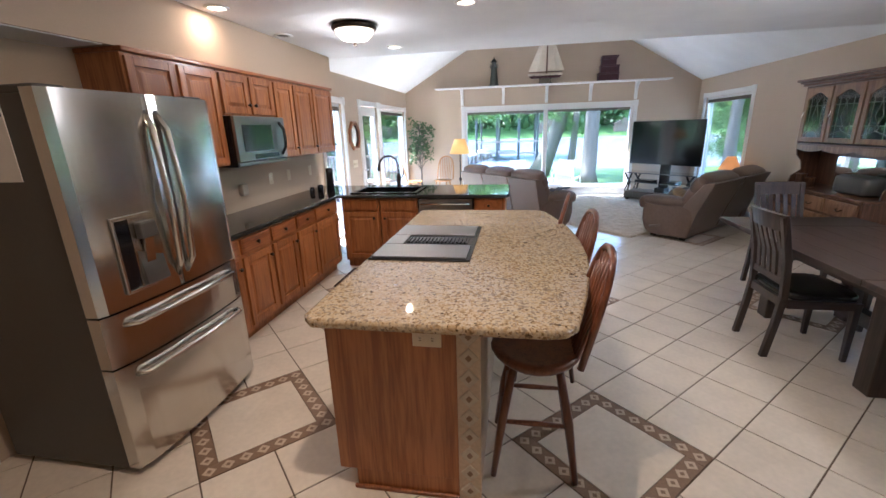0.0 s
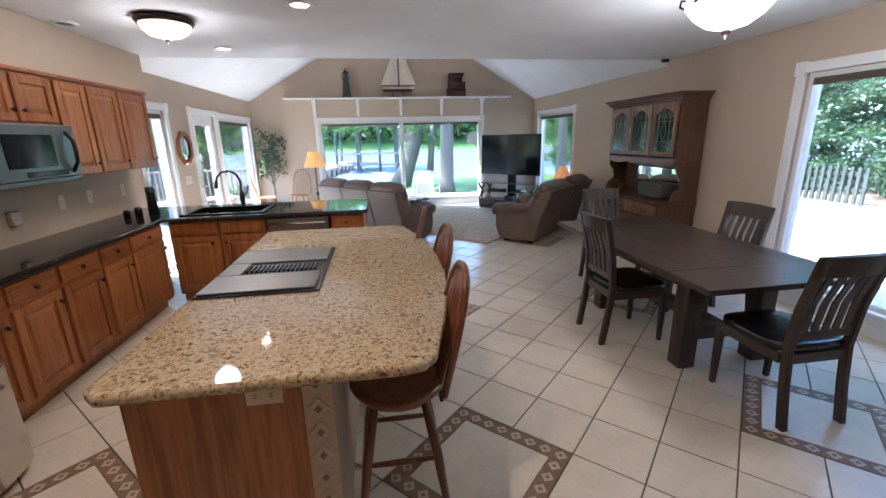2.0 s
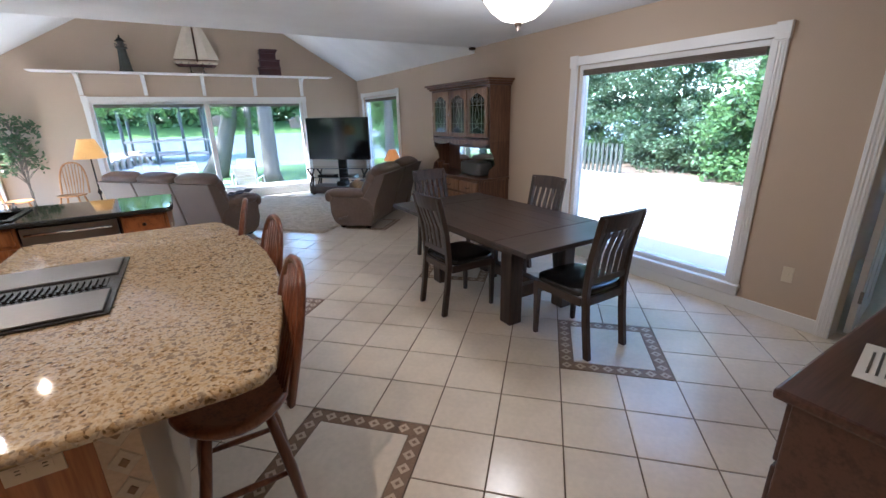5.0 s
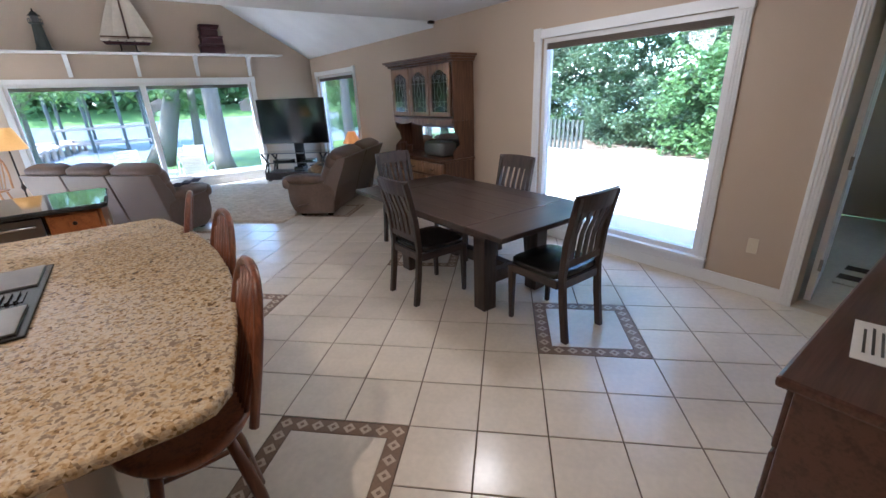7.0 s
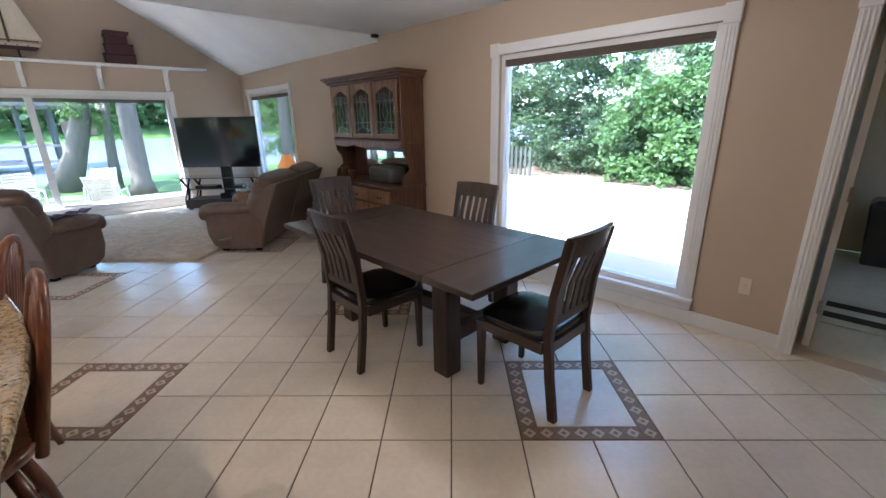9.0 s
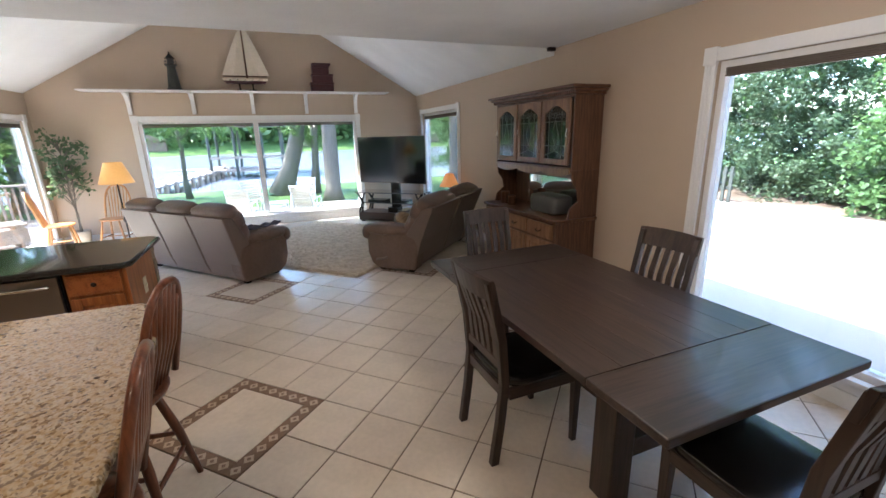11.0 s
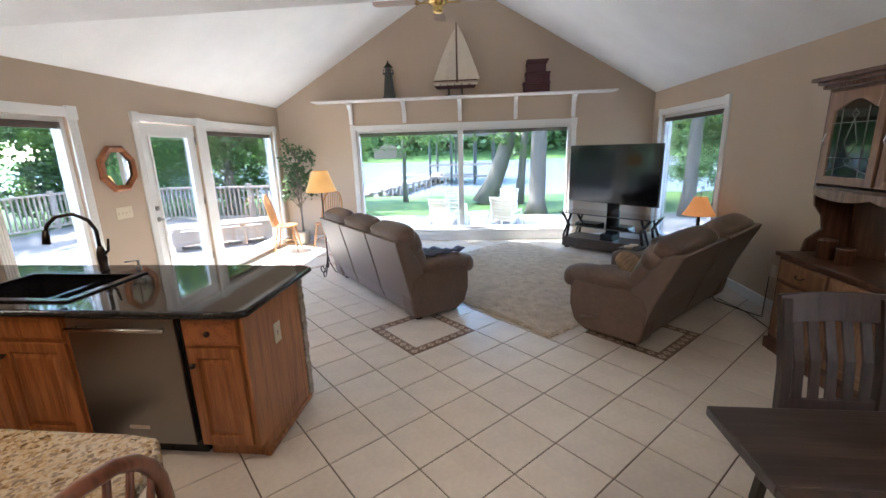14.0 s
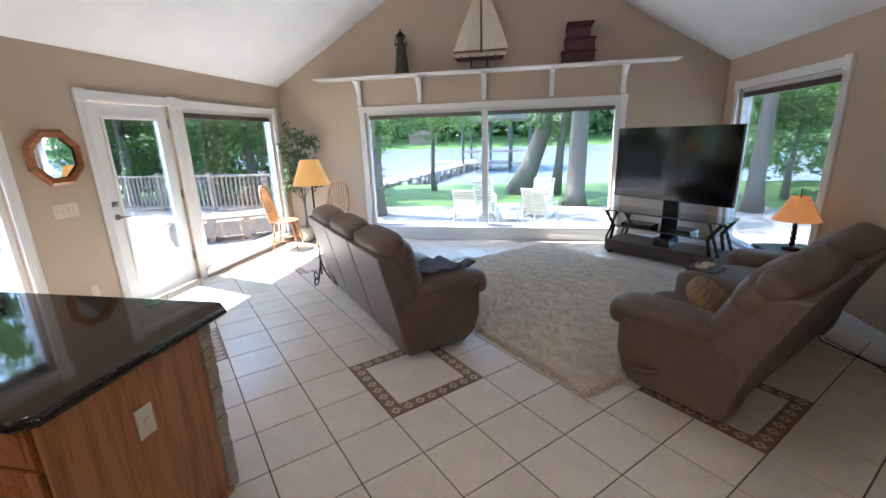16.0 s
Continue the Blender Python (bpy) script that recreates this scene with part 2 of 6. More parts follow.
# ---- mesh helpers ----
class B:
    """Collects shapes into one mesh."""

    def __init__(self):
        self.bm = bmesh.new()

    def box(self, x0, y0, z0, x1, y1, z1):
        v = [self.bm.verts.new((x, y, z)) for z in (z0, z1) for y in (y0, y1) for x in (x0, x1)]
        for f in ((0, 2, 3, 1), (4, 5, 7, 6), (0, 1, 5, 4), (1, 3, 7, 5), (3, 2, 6, 7), (2, 0, 4, 6)):
            self.bm.faces.new([v[i] for i in f])
        return self

    def obox(self, m, x0, y0, z0, x1, y1, z1):
        k = len(self.bm.verts)
        self.box(x0, y0, z0, x1, y1, z1)
        self.bm.verts.ensure_lookup_table()
        for v in list(self.bm.verts)[k:]:
            v.co = m @ v.co
        return self

    def loft(self, rings, close=True, caps=True):
        vs = [[self.bm.verts.new(p) for p in r] for r in rings]
        n = len(vs[0])
        for a, b in zip(vs, vs[1:]):
            for i in range(n if close else n - 1):
                j = (i + 1) % n
                self.bm.faces.new((a[i], a[j], b[j], b[i]))
        if caps and close:
            self.bm.faces.new(list(reversed(vs[0])))
            self.bm.faces.new(vs[-1])
        return self

    def lathe(self, prof, n=20, at=(0, 0, 0), caps=True):
        return self.loft([[(at[0] + r * math.cos(2 * math.pi * i / n), at[1] + r * math.sin(2 * math.pi * i / n), at[2] + z) for i in range(n)] for r, z in prof], True, caps)

    def tube(self, pts, r, n=8):
        pts = [Vector(p) for p in pts]
        rr = r if isinstance(r, (list, tuple)) else [r] * len(pts)
        rings = []
        side = None
        for i, p in enumerate(pts):
            d = (pts[min(i + 1, len(pts) - 1)] - pts[max(i - 1, 0)]).normalized()
            if side is None:
                side = d.orthogonal().normalized()
            side = (side - d * side.dot(d)).normalized()
            up = d.cross(side)
            rings.append([p + (side * math.cos(2 * math.pi * k / n) + up * math.sin(2 * math.pi * k / n)) * rr[i] for k in range(n)])
        return self.loft(rings)

    def prism(self, poly, z0, z1):
        return self.loft([[(x, y, z0) for x, y in poly], [(x, y, z1) for x, y in poly]])

    def cushion(self, cx, cy, cz, sx, sy, sz, m=None, p=3.2, nu=20, nv=12):
        """A padded block with soft rounded edges."""
        def sg(a, e):
            return math.copysign(abs(a) ** e, a)
        rings = []
        for j in range(nv + 1):
            t = -math.pi / 2 + math.pi * j / nv
            t = max(-1.5, min(1.5, t))
            ring = []
            for i in range(nu):
                a = 2 * math.pi * i / nu
                q = Vector((cx + sx * sg(math.cos(t), 2 / p) * sg(math.cos(a), 2 / p), cy + sy * sg(math.cos(t), 2 / p) * sg(math.sin(a), 2 / p), cz + sz * sg(math.sin(t), 2 / p)))
                ring.append(m @ q if m else q)
            rings.append(ring)
        return self.loft(rings)

    def make(self, name, mat, parent=None, smooth=False, bevel=0.0, seg=2):
        bmesh.ops.recalc_face_normals(self.bm, faces=self.bm.faces)
        me = bpy.data.meshes.new(name)
        self.bm.to_mesh(me)
        self.bm.free()
        me.materials.append(mat)
        if smooth:
            me.polygons.foreach_set("use_smooth", [True] * len(me.polygons))
        ob = new(name, me)
        if parent:
            ob.parent = parent
        if bevel:
            mod = ob.modifiers.new("edge", "BEVEL")
            mod.width, mod.segments, mod.limit_method = bevel, seg, "ANGLE"
        return ob


def thing(name, label, category, m=None, group=""):
    e = new(name)
    e.empty_display_size = 0.1
    if m:
        e.matrix_basis = m
    return tagged(e, label, category, group)


def setting(ob, label=""):
    return tagged(ob, label, "", "", "structure")


def arc(cx, cy, r, a0, a1, n):
    return [(cx + r * math.cos(radians(a0 + (a1 - a0) * i / n)), cy + r * math.sin(radians(a0 + (a1 - a0) * i / n))) for i in range(n + 1)]


# ---- structure ----
XL, XR, YS, YN, EAVE, FLAT, EDGE = -2.565, 3.975, -1.0, 10.365, 2.458, 2.53, 5.57
XM, RIDGE, TH = 0.708, 4.35, 0.16


def pierced(b, axis, p0, p1, a0, a1, z0, z1, holes):
    """A wall of thickness p0..p1 from a0 to a1, cut through by holes (a0, a1, z0, z1)."""
    cuts = sorted({a0, a1, *[h[0] for h in holes], *[h[1] for h in holes]})
    for s, e in zip(cuts, cuts[1:]):
        spans = [(z0, z1)]
        for h in holes:
            if h[0] <= s and h[1] >= e:
                spans = [(z0, h[2]), (h[3], z1)]
        for lo, hi in spans:
            if hi - lo > 0.01:
                if axis == "x":
                    b.box(p0, s, lo, p1, e, hi)
                else:
                    b.box(s, p0, lo, e, p1, hi)


SLIDE, DOOR, LWIN = (5.66, 6.37, 0.02, 2.03), (7.16, 8.09, 0.0, 2.04), (8.27, 10.1, 0.12, 2.03)
RWIN, BWIN, HALL = (8.2, 10.0, 0.16, 2.07), (1.84, 3.65, 0.2, 2.1), (0.25, 1.13, 0.0, 2.08)
GWIN = (-1.13, 2.64, 0.2, 2.01)

b = B()
pierced(b, "x", XL - TH, XL, YS - TH, YN + TH, -0.02, EAVE, [SLIDE, DOOR, LWIN])
b.box(XL - TH, YS - TH, EAVE, XL, EDGE, FLAT + 0.1)
setting(b.make("wall_west", M_WALL), "beige painted wall with door and windows")
b = B()
pierced(b, "x", XR, XR + TH, YS - TH, YN + TH, -0.02, EAVE, [RWIN, BWIN, HALL])
b.box(XR, YS - TH, EAVE, XR + TH, EDGE, FLAT + 0.1)
setting(b.make("wall_east", M_WALL), "beige painted wall with large picture window")
b = B()
pierced(b, "y", YN, YN + TH, XL, XR, -0.02, EAVE, [GWIN])
b.loft([[(XL - TH, y, EAVE), (XR + TH, y, EAVE), (XM, y, RIDGE + 0.1)] for y in (YN, YN + TH)])
setting(b.make("wall_north", M_WALL), "beige gable wall above a wide window")
setting(B().box(XL, YS - TH, -0.02, XR, YS, FLAT).make("wall_south", M_WALL), "plain beige wall")
setting(B().box(1.25, YS, 0.0, XR, 0.13, FLAT).make("wall_south_2", M_WALL), "plain beige wall behind the sideboard")
setting(B().box(XL, YS, FLAT, XR, EDGE, FLAT + 0.1).make("ceiling", M_CEIL), "flat textured white kitchen ceiling")
b = B()
for xa, xb in ((XL - TH, XM), (XR + TH, XM)):
    k = (RIDGE - EAVE) / (XM - XL)
    za = EAVE - k * TH
    b.loft([[(xa, y, za), (XM, y, RIDGE), (XM, y, RIDGE + 0.15), (xa, y, za + 0.15)] for y in (EDGE, YN + 0.4)])
setting(b.make("ceiling_2", M_CEIL), "white vaulted ceiling over the living room")
b = B()
b.loft([[(XL - TH, y, FLAT + 0.1), (XR + TH, y, FLAT + 0.1), (XM, y, RIDGE + 0.12)] for y in (EDGE - 0.1, EDGE)])
setting(b.make("wall_inner_gable", M_CEIL), "white gable above the kitchen ceiling edge")
setting(B().box(XL, YS, 2.15, -2.27, 5.42, FLAT - 0.003).make("wall_soffit", M_WALL), "beige soffit above the wall cabinets")
setting(B().box(XL, YS, 2.142, -2.275, 2.3, 2.147).make("ceiling_3", M_CEIL), "textured soffit underside")
setting(B().box(XL - TH, YS - TH, -0.3, XR + TH, YN + TH, -0.006).make("floor", M_GROUT), "brown grout bed under the tiles")

# casings and baseboards
W, PR = 0.085, 0.022


def casing(name, axis, p, d, o, sill, rail=False):
    """Trim round an opening on the room side; d is the way into the room."""
    a0, a1, z0, z1 = o
    bb = B()

    def bx(s, e, lo, hi, t=PR):
        q0, q1 = sorted((p, p + d * t))
        if axis == "x":
            bb.box(q0, s, lo, q1, e, hi)
        else:
            bb.box(s, q0, lo, e, q1, hi)
    bot = z0 - W if sill else 0.0
    bx(a0 - W, a0, bot, z1)
    bx(a1, a1 + W, bot, z1)
    bx(a0 - W, a1 + W, z1, z1 + W, PR + 0.004)
    bx(a0 - W - 0.008, a0 + 0.004, z1 - 0.02, z1 + W + 0.012, PR + 0.012)
    bx(a1 - 0.004, a1 + W + 0.008, z1 - 0.02, z1 + W + 0.012, PR + 0.012)
    for k in (0.25, 0.5, 0.75):
        bx(a0 - W * k - 0.006, a0 - W * k + 0.006, bot + 0.01, z1 - 0.03, PR + 0.005)
        bx(a1 + W * k - 0.006, a1 + W * k + 0.006, bot + 0.01, z1 - 0.03, PR + 0.005)
    if sill:
        bx(a0 - W, a1 + W, z0 - W, z0, PR + 0.004)
        bx(a0 - W - 0.01, a1 + W + 0.01, z0 - 0.015, z0 + 0.012, PR + 0.035)
    return setting(bb.make(name, M_TRIM, bevel=0.003), "white fluted window and door trim")


casing("trim_slide", "x", XL, 1, SLIDE, False)
casing("trim_door", "x", XL, 1, DOOR, False)
casing("trim_west_window", "x", XL, 1, LWIN, True)
casing("trim_east_window", "x", XR, -1, RWIN, True)
casing("trim_picture_window", "x", XR, -1, BWIN, True)
casing("trim_hall", "x", XR, -1, HALL, False)
casing("trim_gable_window", "y", YN, -1, GWIN, True)
b = B()
for y0, y1 in ((6.37 + W, 7.16 - W), (5.45, 5.57)):
    b.box(XL, y0, 0, XL + 0.016, y1, 0.11)
for y0, y1 in ((1.13 + W, 4.66), (6.26, YN)):
    b.box(XR - 0.016, y0, 0, XR, y1, 0.11)
b.box(XL + 0.02, YN - 0.016, 0, XR - 0.02, YN, 0.11)
b.box(XL, YS, 0, XL + 0.016, 1.4, 0.11)
setting(b.make("baseboard", M_TRIM, bevel=0.004), "white baseboard along the walls")


def window(name, axis, p, d, o, mull, label, glass=M_DIMGLASS):
    """Frame, blind and panes set in an opening; p is the wall's inner face, d the way outside."""
    a0, a1, z0, z1 = o
    root = tagged(thing(name, label, "window"), kind="structure")

    def bx(bb, s, e, lo, hi, t0, t1):
        q0, q1 = sorted((p + d * t0, p + d * t1))
        if axis == "x":
            bb.box(q0, s, lo, q1, e, hi)
        else:
            bb.box(s, q0, lo, e, q1, hi)
    fr = B()
    f = 0.045
    bx(fr, a0, a0 + f, z0, z1, 0.03, 0.13)
    bx(fr, a1 - f, a1, z0, z1, 0.03, 0.13)
    bx(fr, a0 + f, a1 - f, z0, z0 + f, 0.03, 0.13)
    bx(fr, a0 + f, a1 - f, z1 - f, z1, 0.03, 0.13)
    edges = [a0 + f]
    for mu in mull:
        bx(fr, mu - 0.045, mu + 0.045, z0 + f, z1 - f, 0.0, 0.12)
        edges += [mu - 0.045, mu + 0.045]
    edges.append(a1 - f)
    fr.make("frame", M_TRIM, root, bevel=0.003)
    for s, e in zip(edges[::2], edges[1::2]):
        g = B()
        bx(g, s, e, z0 + f, z1 - f, 0.08, 0.086)
        pane = g.make("pane", glass, root)
        pane.visible_shadow = False
        bl = B()
        for k in range(5):
            bx(bl, s + 0.01, e - 0.01, z1 - f - 0.012 * (k + 1), z1 - f - 0.012 * k - 0.003, 0.012 + 0.003 * (k % 2), 0.055)
        bl.make("blind", M_BLIND, root)
    return root


window("window_gable", "y", YN, 1, GWIN, [0.745], "wide white two-pane lake window")
window("window_west", "x", XL, -1, LWIN, [], "tall white window to the deck")
window("window_east", "x", XR, 1, RWIN, [], "white window beside the television")
window("window_picture", "x", XR, 1, BWIN, [], "large picture window to the driveway", M_PICT)
window("window_slide", "x", XL, -1, SLIDE, [], "sliding glass door to the deck")

# glazed deck door
door = tagged(thing("door_deck", "white glazed deck door with nickel lever", "door", pose(XL - 0.03, 7.165, 0.02)), kind="structure")
b = B()
for y0, z0, y1, z1 in ((0, 0, 0.15, 2.01), (0.77, 0, 0.92, 2.01), (0.15, 0, 0.77, 0.25), (0.15, 1.87, 0.77, 2.01)):
    b.box(-0.045, y0, z0, 0, y1, z1)
for y0, z0, y1, z1 in ((0.13, 0.23, 0.16, 1.89), (0.76, 0.23, 0.79, 1.89), (0.16, 0.23, 0.76, 0.26), (0.16, 1.86, 0.76, 1.89)):
    b.box(0.001, y0, z0, 0.014, y1, z1)
b.make("leaf", M_TRIM, door, bevel=0.003)
p = B().box(-0.026, 0.15, 0.25, -0.02, 0.77, 1.87).make("pane", M_DIMGLASS, door)
p.visible_shadow = False
hd = B().lathe([(0.0, 0), (0.028, 0.001), (0.028, 0.012), (0.012, 0.016), (0.012, 0.05), (0.0, 0.051)], 14)
bmesh.ops.transform(hd.bm, matrix=pose(0, 0.075, 0.93, 0, 90, 0), verts=hd.bm.verts)
hd.tube([(0.045, 0.075, 0.93), (0.05, 0.10, 0.93), (0.045, 0.18, 0.925)], 0.009)
hd.obox(pose(0, 0.075, 1.06), 0, -0.025, -0.025, 0.016, 0.025, 0.025)
hd.make("handle", M_STEELD, door, smooth=True)
b = B()
for z in (0.25, 1.0, 1.78):
    b.box(0.0, 0.905, z, 0.012, 0.928, z + 0.1)
b.make("hinge", M_STEELD, door)

# utility room beyond the east doorway
UX = 7.2
b = B()
b.box(XR + TH, -1.3, -0.05, UX, 1.6, -0.004)
setting(b.make("floor_utility", M_TILE), "cream tile floor of the utility room")
b = B()
pierced(b, "x", UX, UX + 0.15, -1.3, 1.6, 0, 2.45, [(-1.2, 0.45, 1.0, 2.0)])
setting(b.make("wall_utility_1", M_WALL), "beige utility wall with a window")
setting(B().box(XR + TH, 1.6, -0.05, UX + 0.15, 1.72, 2.45).make("wall_utility_2", M_WALL), "plain beige wall")
setting(B().box(XR + TH, -1.42, -0.05, UX + 0.15, -1.3, 2.45).make("wall_utility_3", M_WALL), "plain beige wall")
setting(B().box(XR + TH, -1.42, 2.45, UX + 0.15, 1.72, 2.55).make("ceiling_utility", M_CEIL), "white utility ceiling")
casing("trim_utility", "x", UX, -1, (-1.2, 0.45, 1.0, 2.0), True)
window("window_utility", "x", UX, 1, (-1.2, 0.45, 1.0, 2.0), [], "small utility room window", M_GLASS)
leaf = tagged(thing("door_hall", "white panel door standing open", "door", pose(XR + TH + 0.02, 1.10, 0.01, 0, 0, 7)), kind="structure")
b = B().box(0.0, -0.04, 0, 0.82, 0, 2.03)
for x0, z0, x1, z1 in ((0.1, 0.15, 0.37, 0.9), (0.45, 0.15, 0.72, 0.9), (0.1, 1.0, 0.37, 1.85), (0.45, 1.0, 0.72, 1.85)):
    b.box(x0, -0.046, z0, x1, -0.041, z1)
b.make("panel", M_TRIM, leaf, bevel=0.004)
b = B()
for z in (0.25, 1.0, 1.78):
    b.box(-0.012, -0.05, z, 0.0, -0.03, z + 0.09)
b.make("hinge", M_STEELD, leaf)

# ---- outdoors ----
NK, NG = 1.29, -0.66


def ground_z(x, y):
    if y < 10.6:
        return -0.16
    if y < 24:
        return NG
    if y < 27:
        return NG - (y - 24) * 0.4
    if y < 95:
        return -1.86
    return min(1.5, -1.86 + (y - 95) * 0.25)


xs = [-900, -300, -120, -60, -30, -15, -5, 0, 5, 15, 30, 60, 120, 300, 900]
ys = [-900, -200, -60, -20, 0, 10.5, 10.7, 15, 20, 24, 25, 27, 35, 60, 95, 100, 108, 140, 300, 900]
b = B()
gv = [[b.bm.verts.new((x, y, ground_z(x, y))) for x in xs] for y in ys]
for i in range(len(ys) - 1):
    for j in range(len(xs) - 1):
        b.bm.faces.new((gv[i][j], gv[i][j + 1], gv[i + 1][j + 1], gv[i + 1][j]))
setting(b.make("ground", M_GRASS, smooth=True), "mown green lawn running down to the lake")
setting(B().box(-300, 24.5, -1.6, 300, 100, -1.08).make("water", M_WATER), "bright rippled lake water")
b = B()
for i in range(6):
    for j in range(3):
        b.box(-5 + i * 2.2, 10.55 + j * 2.2, -0.7, -5 + i * 2.2 + 2.18, 10.55 + j * 2.2 + 2.18, -0.6)
setting(b.make("patio", M_PATIO_SHADED, bevel=0.01), "pale concrete patio slabs")
setting(B().box(XR + TH + 0.02, 1.75, -0.4, 11.2, 10.5, -0.1).make("driveway", M_CONC), "sunlit pale concrete driveway")
deck = thing("deck", "weathered timber deck of long boards", "deck")
tagged(deck, kind="structure")
for i in range(52):
    x = -10.1 + i * 0.142
    B().box(x, 2.5, -0.14, x + 0.136, 14.0, -0.1).make("plank", M_DECK, deck)


def railing(p, q, label):
    p, q = Vector(p), Vector(q)
    n = max(2, int((q - p).length / 0.13))
    r = thing("railing", label, "railing", group="deck railings")
    bb = B()
    for i in range(n + 1):
        a = p.lerp(q, i / n)
        bb.box(a.x - 0.02, a.y - 0.02, -0.02, a.x + 0.02, a.y + 0.02, 0.78)
    bb.make("baluster", M_RAIL, r)
    ang = math.atan2(q.y - p.y, q.x - p.x)
    L_ = (q - p).length
    m = Matrix.Translation((p.x, p.y, 0)) @ Matrix.Rotation(ang, 4, "Z")
    B().obox(m, -0.05, -0.08, 0.78, L_ + 0.05, 0.08, 0.83).obox(m, 0, -0.03, -0.04, L_, 0.03, 0.02).make("top_rail", M_RAIL, r, bevel=0.005)
    for k in range(int(L_ / 1.6) + 1):
        B().obox(m, k * 1.6 - 0.05, -0.05, -0.1, k * 1.6 + 0.05, 0.05, 0.9).make("post", M_RAIL, r, bevel=0.005)


railing((-10.0, 13.6), (-2.9, 13.6), "brown timber deck railing with square balusters")
railing((-10.0, 4.5), (-10.0, 13.5), "brown timber deck railing with square balusters")
# bench shape standing in for the planter box on the deck
bench = thing("deck_bench", "brown timber planter box on the deck, shaped as a bench", "bench")
m = pose(-4.1, 10.6, -0.1, 0, 0, 35)
b = B()
for i in range(4):
    b.obox(m, -0.9, -0.3 + i * 0.155, 0.40, 0.9, -0.155 + i * 0.155, 0.44)
b.make("seat", M_RAIL, bench, bevel=0.004)
b = B()
for x in (-0.85, -0.3, 0.3, 0.75):
    b.obox(m, x, -0.26, 0, x + 0.1, 0.26, 0.4)
b.obox(m, -0.88, -0.285, 0.1, 0.88, -0.265, 0.36)
b.make("leg", M_RAIL, bench)


def leaves(bb, rng, c, r, n, size):
    """A ragged clump of small leaf blades about c."""
    for _ in range(n):
        d = Vector((rng.gauss(0, 1), rng.gauss(0, 1), rng.gauss(0, 0.8))).normalized() * (rng.random() ** 0.4)
        p = Vector(c) + Vector((d.x * r[0], d.y * r[1], d.z * r[2]))
        a, t = rng.uniform(0, 6.3), rng.uniform(-1, 0.7)
        u = Vector((math.cos(a) * math.cos(t), math.sin(a) * math.cos(t), math.sin(t)))
        w = u.orthogonal().normalized()
        w = (w * math.cos(a * 3) + u.cross(w) * math.sin(a * 3)) * 0.28
        s = size * rng.uniform(0.6, 1.4)
        q = [bb.bm.verts.new(p + k * s) for k in (u * -0.5, w, u * 0.5, -w)]
        bb.bm.faces.new(q)


def tree(at, path, rad, crown, n, size, label, seed, limbs=6, droop=()):
    rng = random.Random(seed)
    r = thing("tree", label, "tree", Matrix.Translation(at), "garden trees")
    bb = B()
    pts = [Vector(q) for q in path]
    rr = [rad * (1.35 if i == 0 else 1 - 0.55 * i / len(pts)) for i in range(len(pts))]
    bb.tube(pts, rr, 12)
    for i in range(limbs):
        a = rng.uniform(0, 6.3)
        s = pts[-1].lerp(pts[-2], rng.random())
        e = s + Vector((math.cos(a) * crown[0] * 0.7, math.sin(a) * crown[0] * 0.7, rng.uniform(0.2, 1.0) * crown[1]))
        bb.tube([s, s.lerp(e, 0.5) + Vector((0, 0, 0.15)), e], [rad * 0.4, rad * 0.25, rad * 0.08], 6)
    bb.make("trunk", M_BARK, r, smooth=True)
    lf = B()
    for i in range(n // 60):
        a, q = rng.uniform(0, 6.3), math.sqrt(rng.random())
        c = pts[-1] + Vector((math.cos(a) * crown[0] * q, math.sin(a) * crown[0] * q, rng.uniform(-0.45, 1.0) * crown[1]))
        k = rng.uniform(0.35, 0.8) * crown[0] * 0.3
        leaves(lf, rng, c, (k, k, k * 0.8), 60, size)
    for x0, x1, y0, y1, z0, z1, clumps in droop:
        for _ in range(clumps):
            c = (rng.uniform(x0, x1), rng.uniform(y0, y1), z0 + (z1 - z0) * rng.random() ** 0.6)
            k = rng.uniform(0.12, 0.34)
            leaves(lf, rng, c, (k, k, k * 1.5), 40, size * 0.7)
    lf.make("crown", M_TREELEAF, r)
    return r


tree((1.1, 20.6, NG - 0.05), [(0, 0, 0), (0.5, 0.1, 1.1), (1.0, 0.1, 2.6), (0.95, 0.1, 4.4), (0.3, 0.2, 8.0)], 0.4, (3.5, 2.2), 9000, 0.16, "leaning grey trunk beside the lake", 1, 6, ((-1.0, 2.6, -1.5, 1.5, 2.7, 4.5, 26), (0.2, 1.0, -0.8, 0.8, 2.4, 3.6, 10)))
tree((2.95, 17.7, NG - 0.05), [(0, 0, 0), (0.02, 0, 0.5), (0.06, 0, 2.8), (0.1, 0, 5), (0.1, 0, 8.5)], 0.33, (3.2, 2.4), 9000, 0.16, "tall straight shaded trunk on the lawn", 2, 6, ((-1.6, 2.8, -1.2, 1.5, 2.5, 4.5, 40),))
tree((2.55, 20.4, NG - 0.05), [(0, 0, 0), (0.1, 0, 1.2), (0.25, 0, 3.5), (0.3, 0, 6.5)], 0.18, (2.2, 1.8), 5000, 0.14, "slim dark trunk beside the lawn", 3, 6, ((-0.7, 0.6, -0.6, 0.6, 1.6, 3.6, 34),))
tree((-2.45, 21.6, NG - 0.05), [(0, 0, 0), (-0.05, 0, 0.8), (0.0, 0.1, 2.2), (-0.1, 0.1, 3.4)], 0.11, (2.3, 1.3), 5000, 0.13, "small leafy sapling on the lawn", 4, 6, ((-2.6, 1.9, -1.5, 1.5, 2.0, 3.8, 85),))
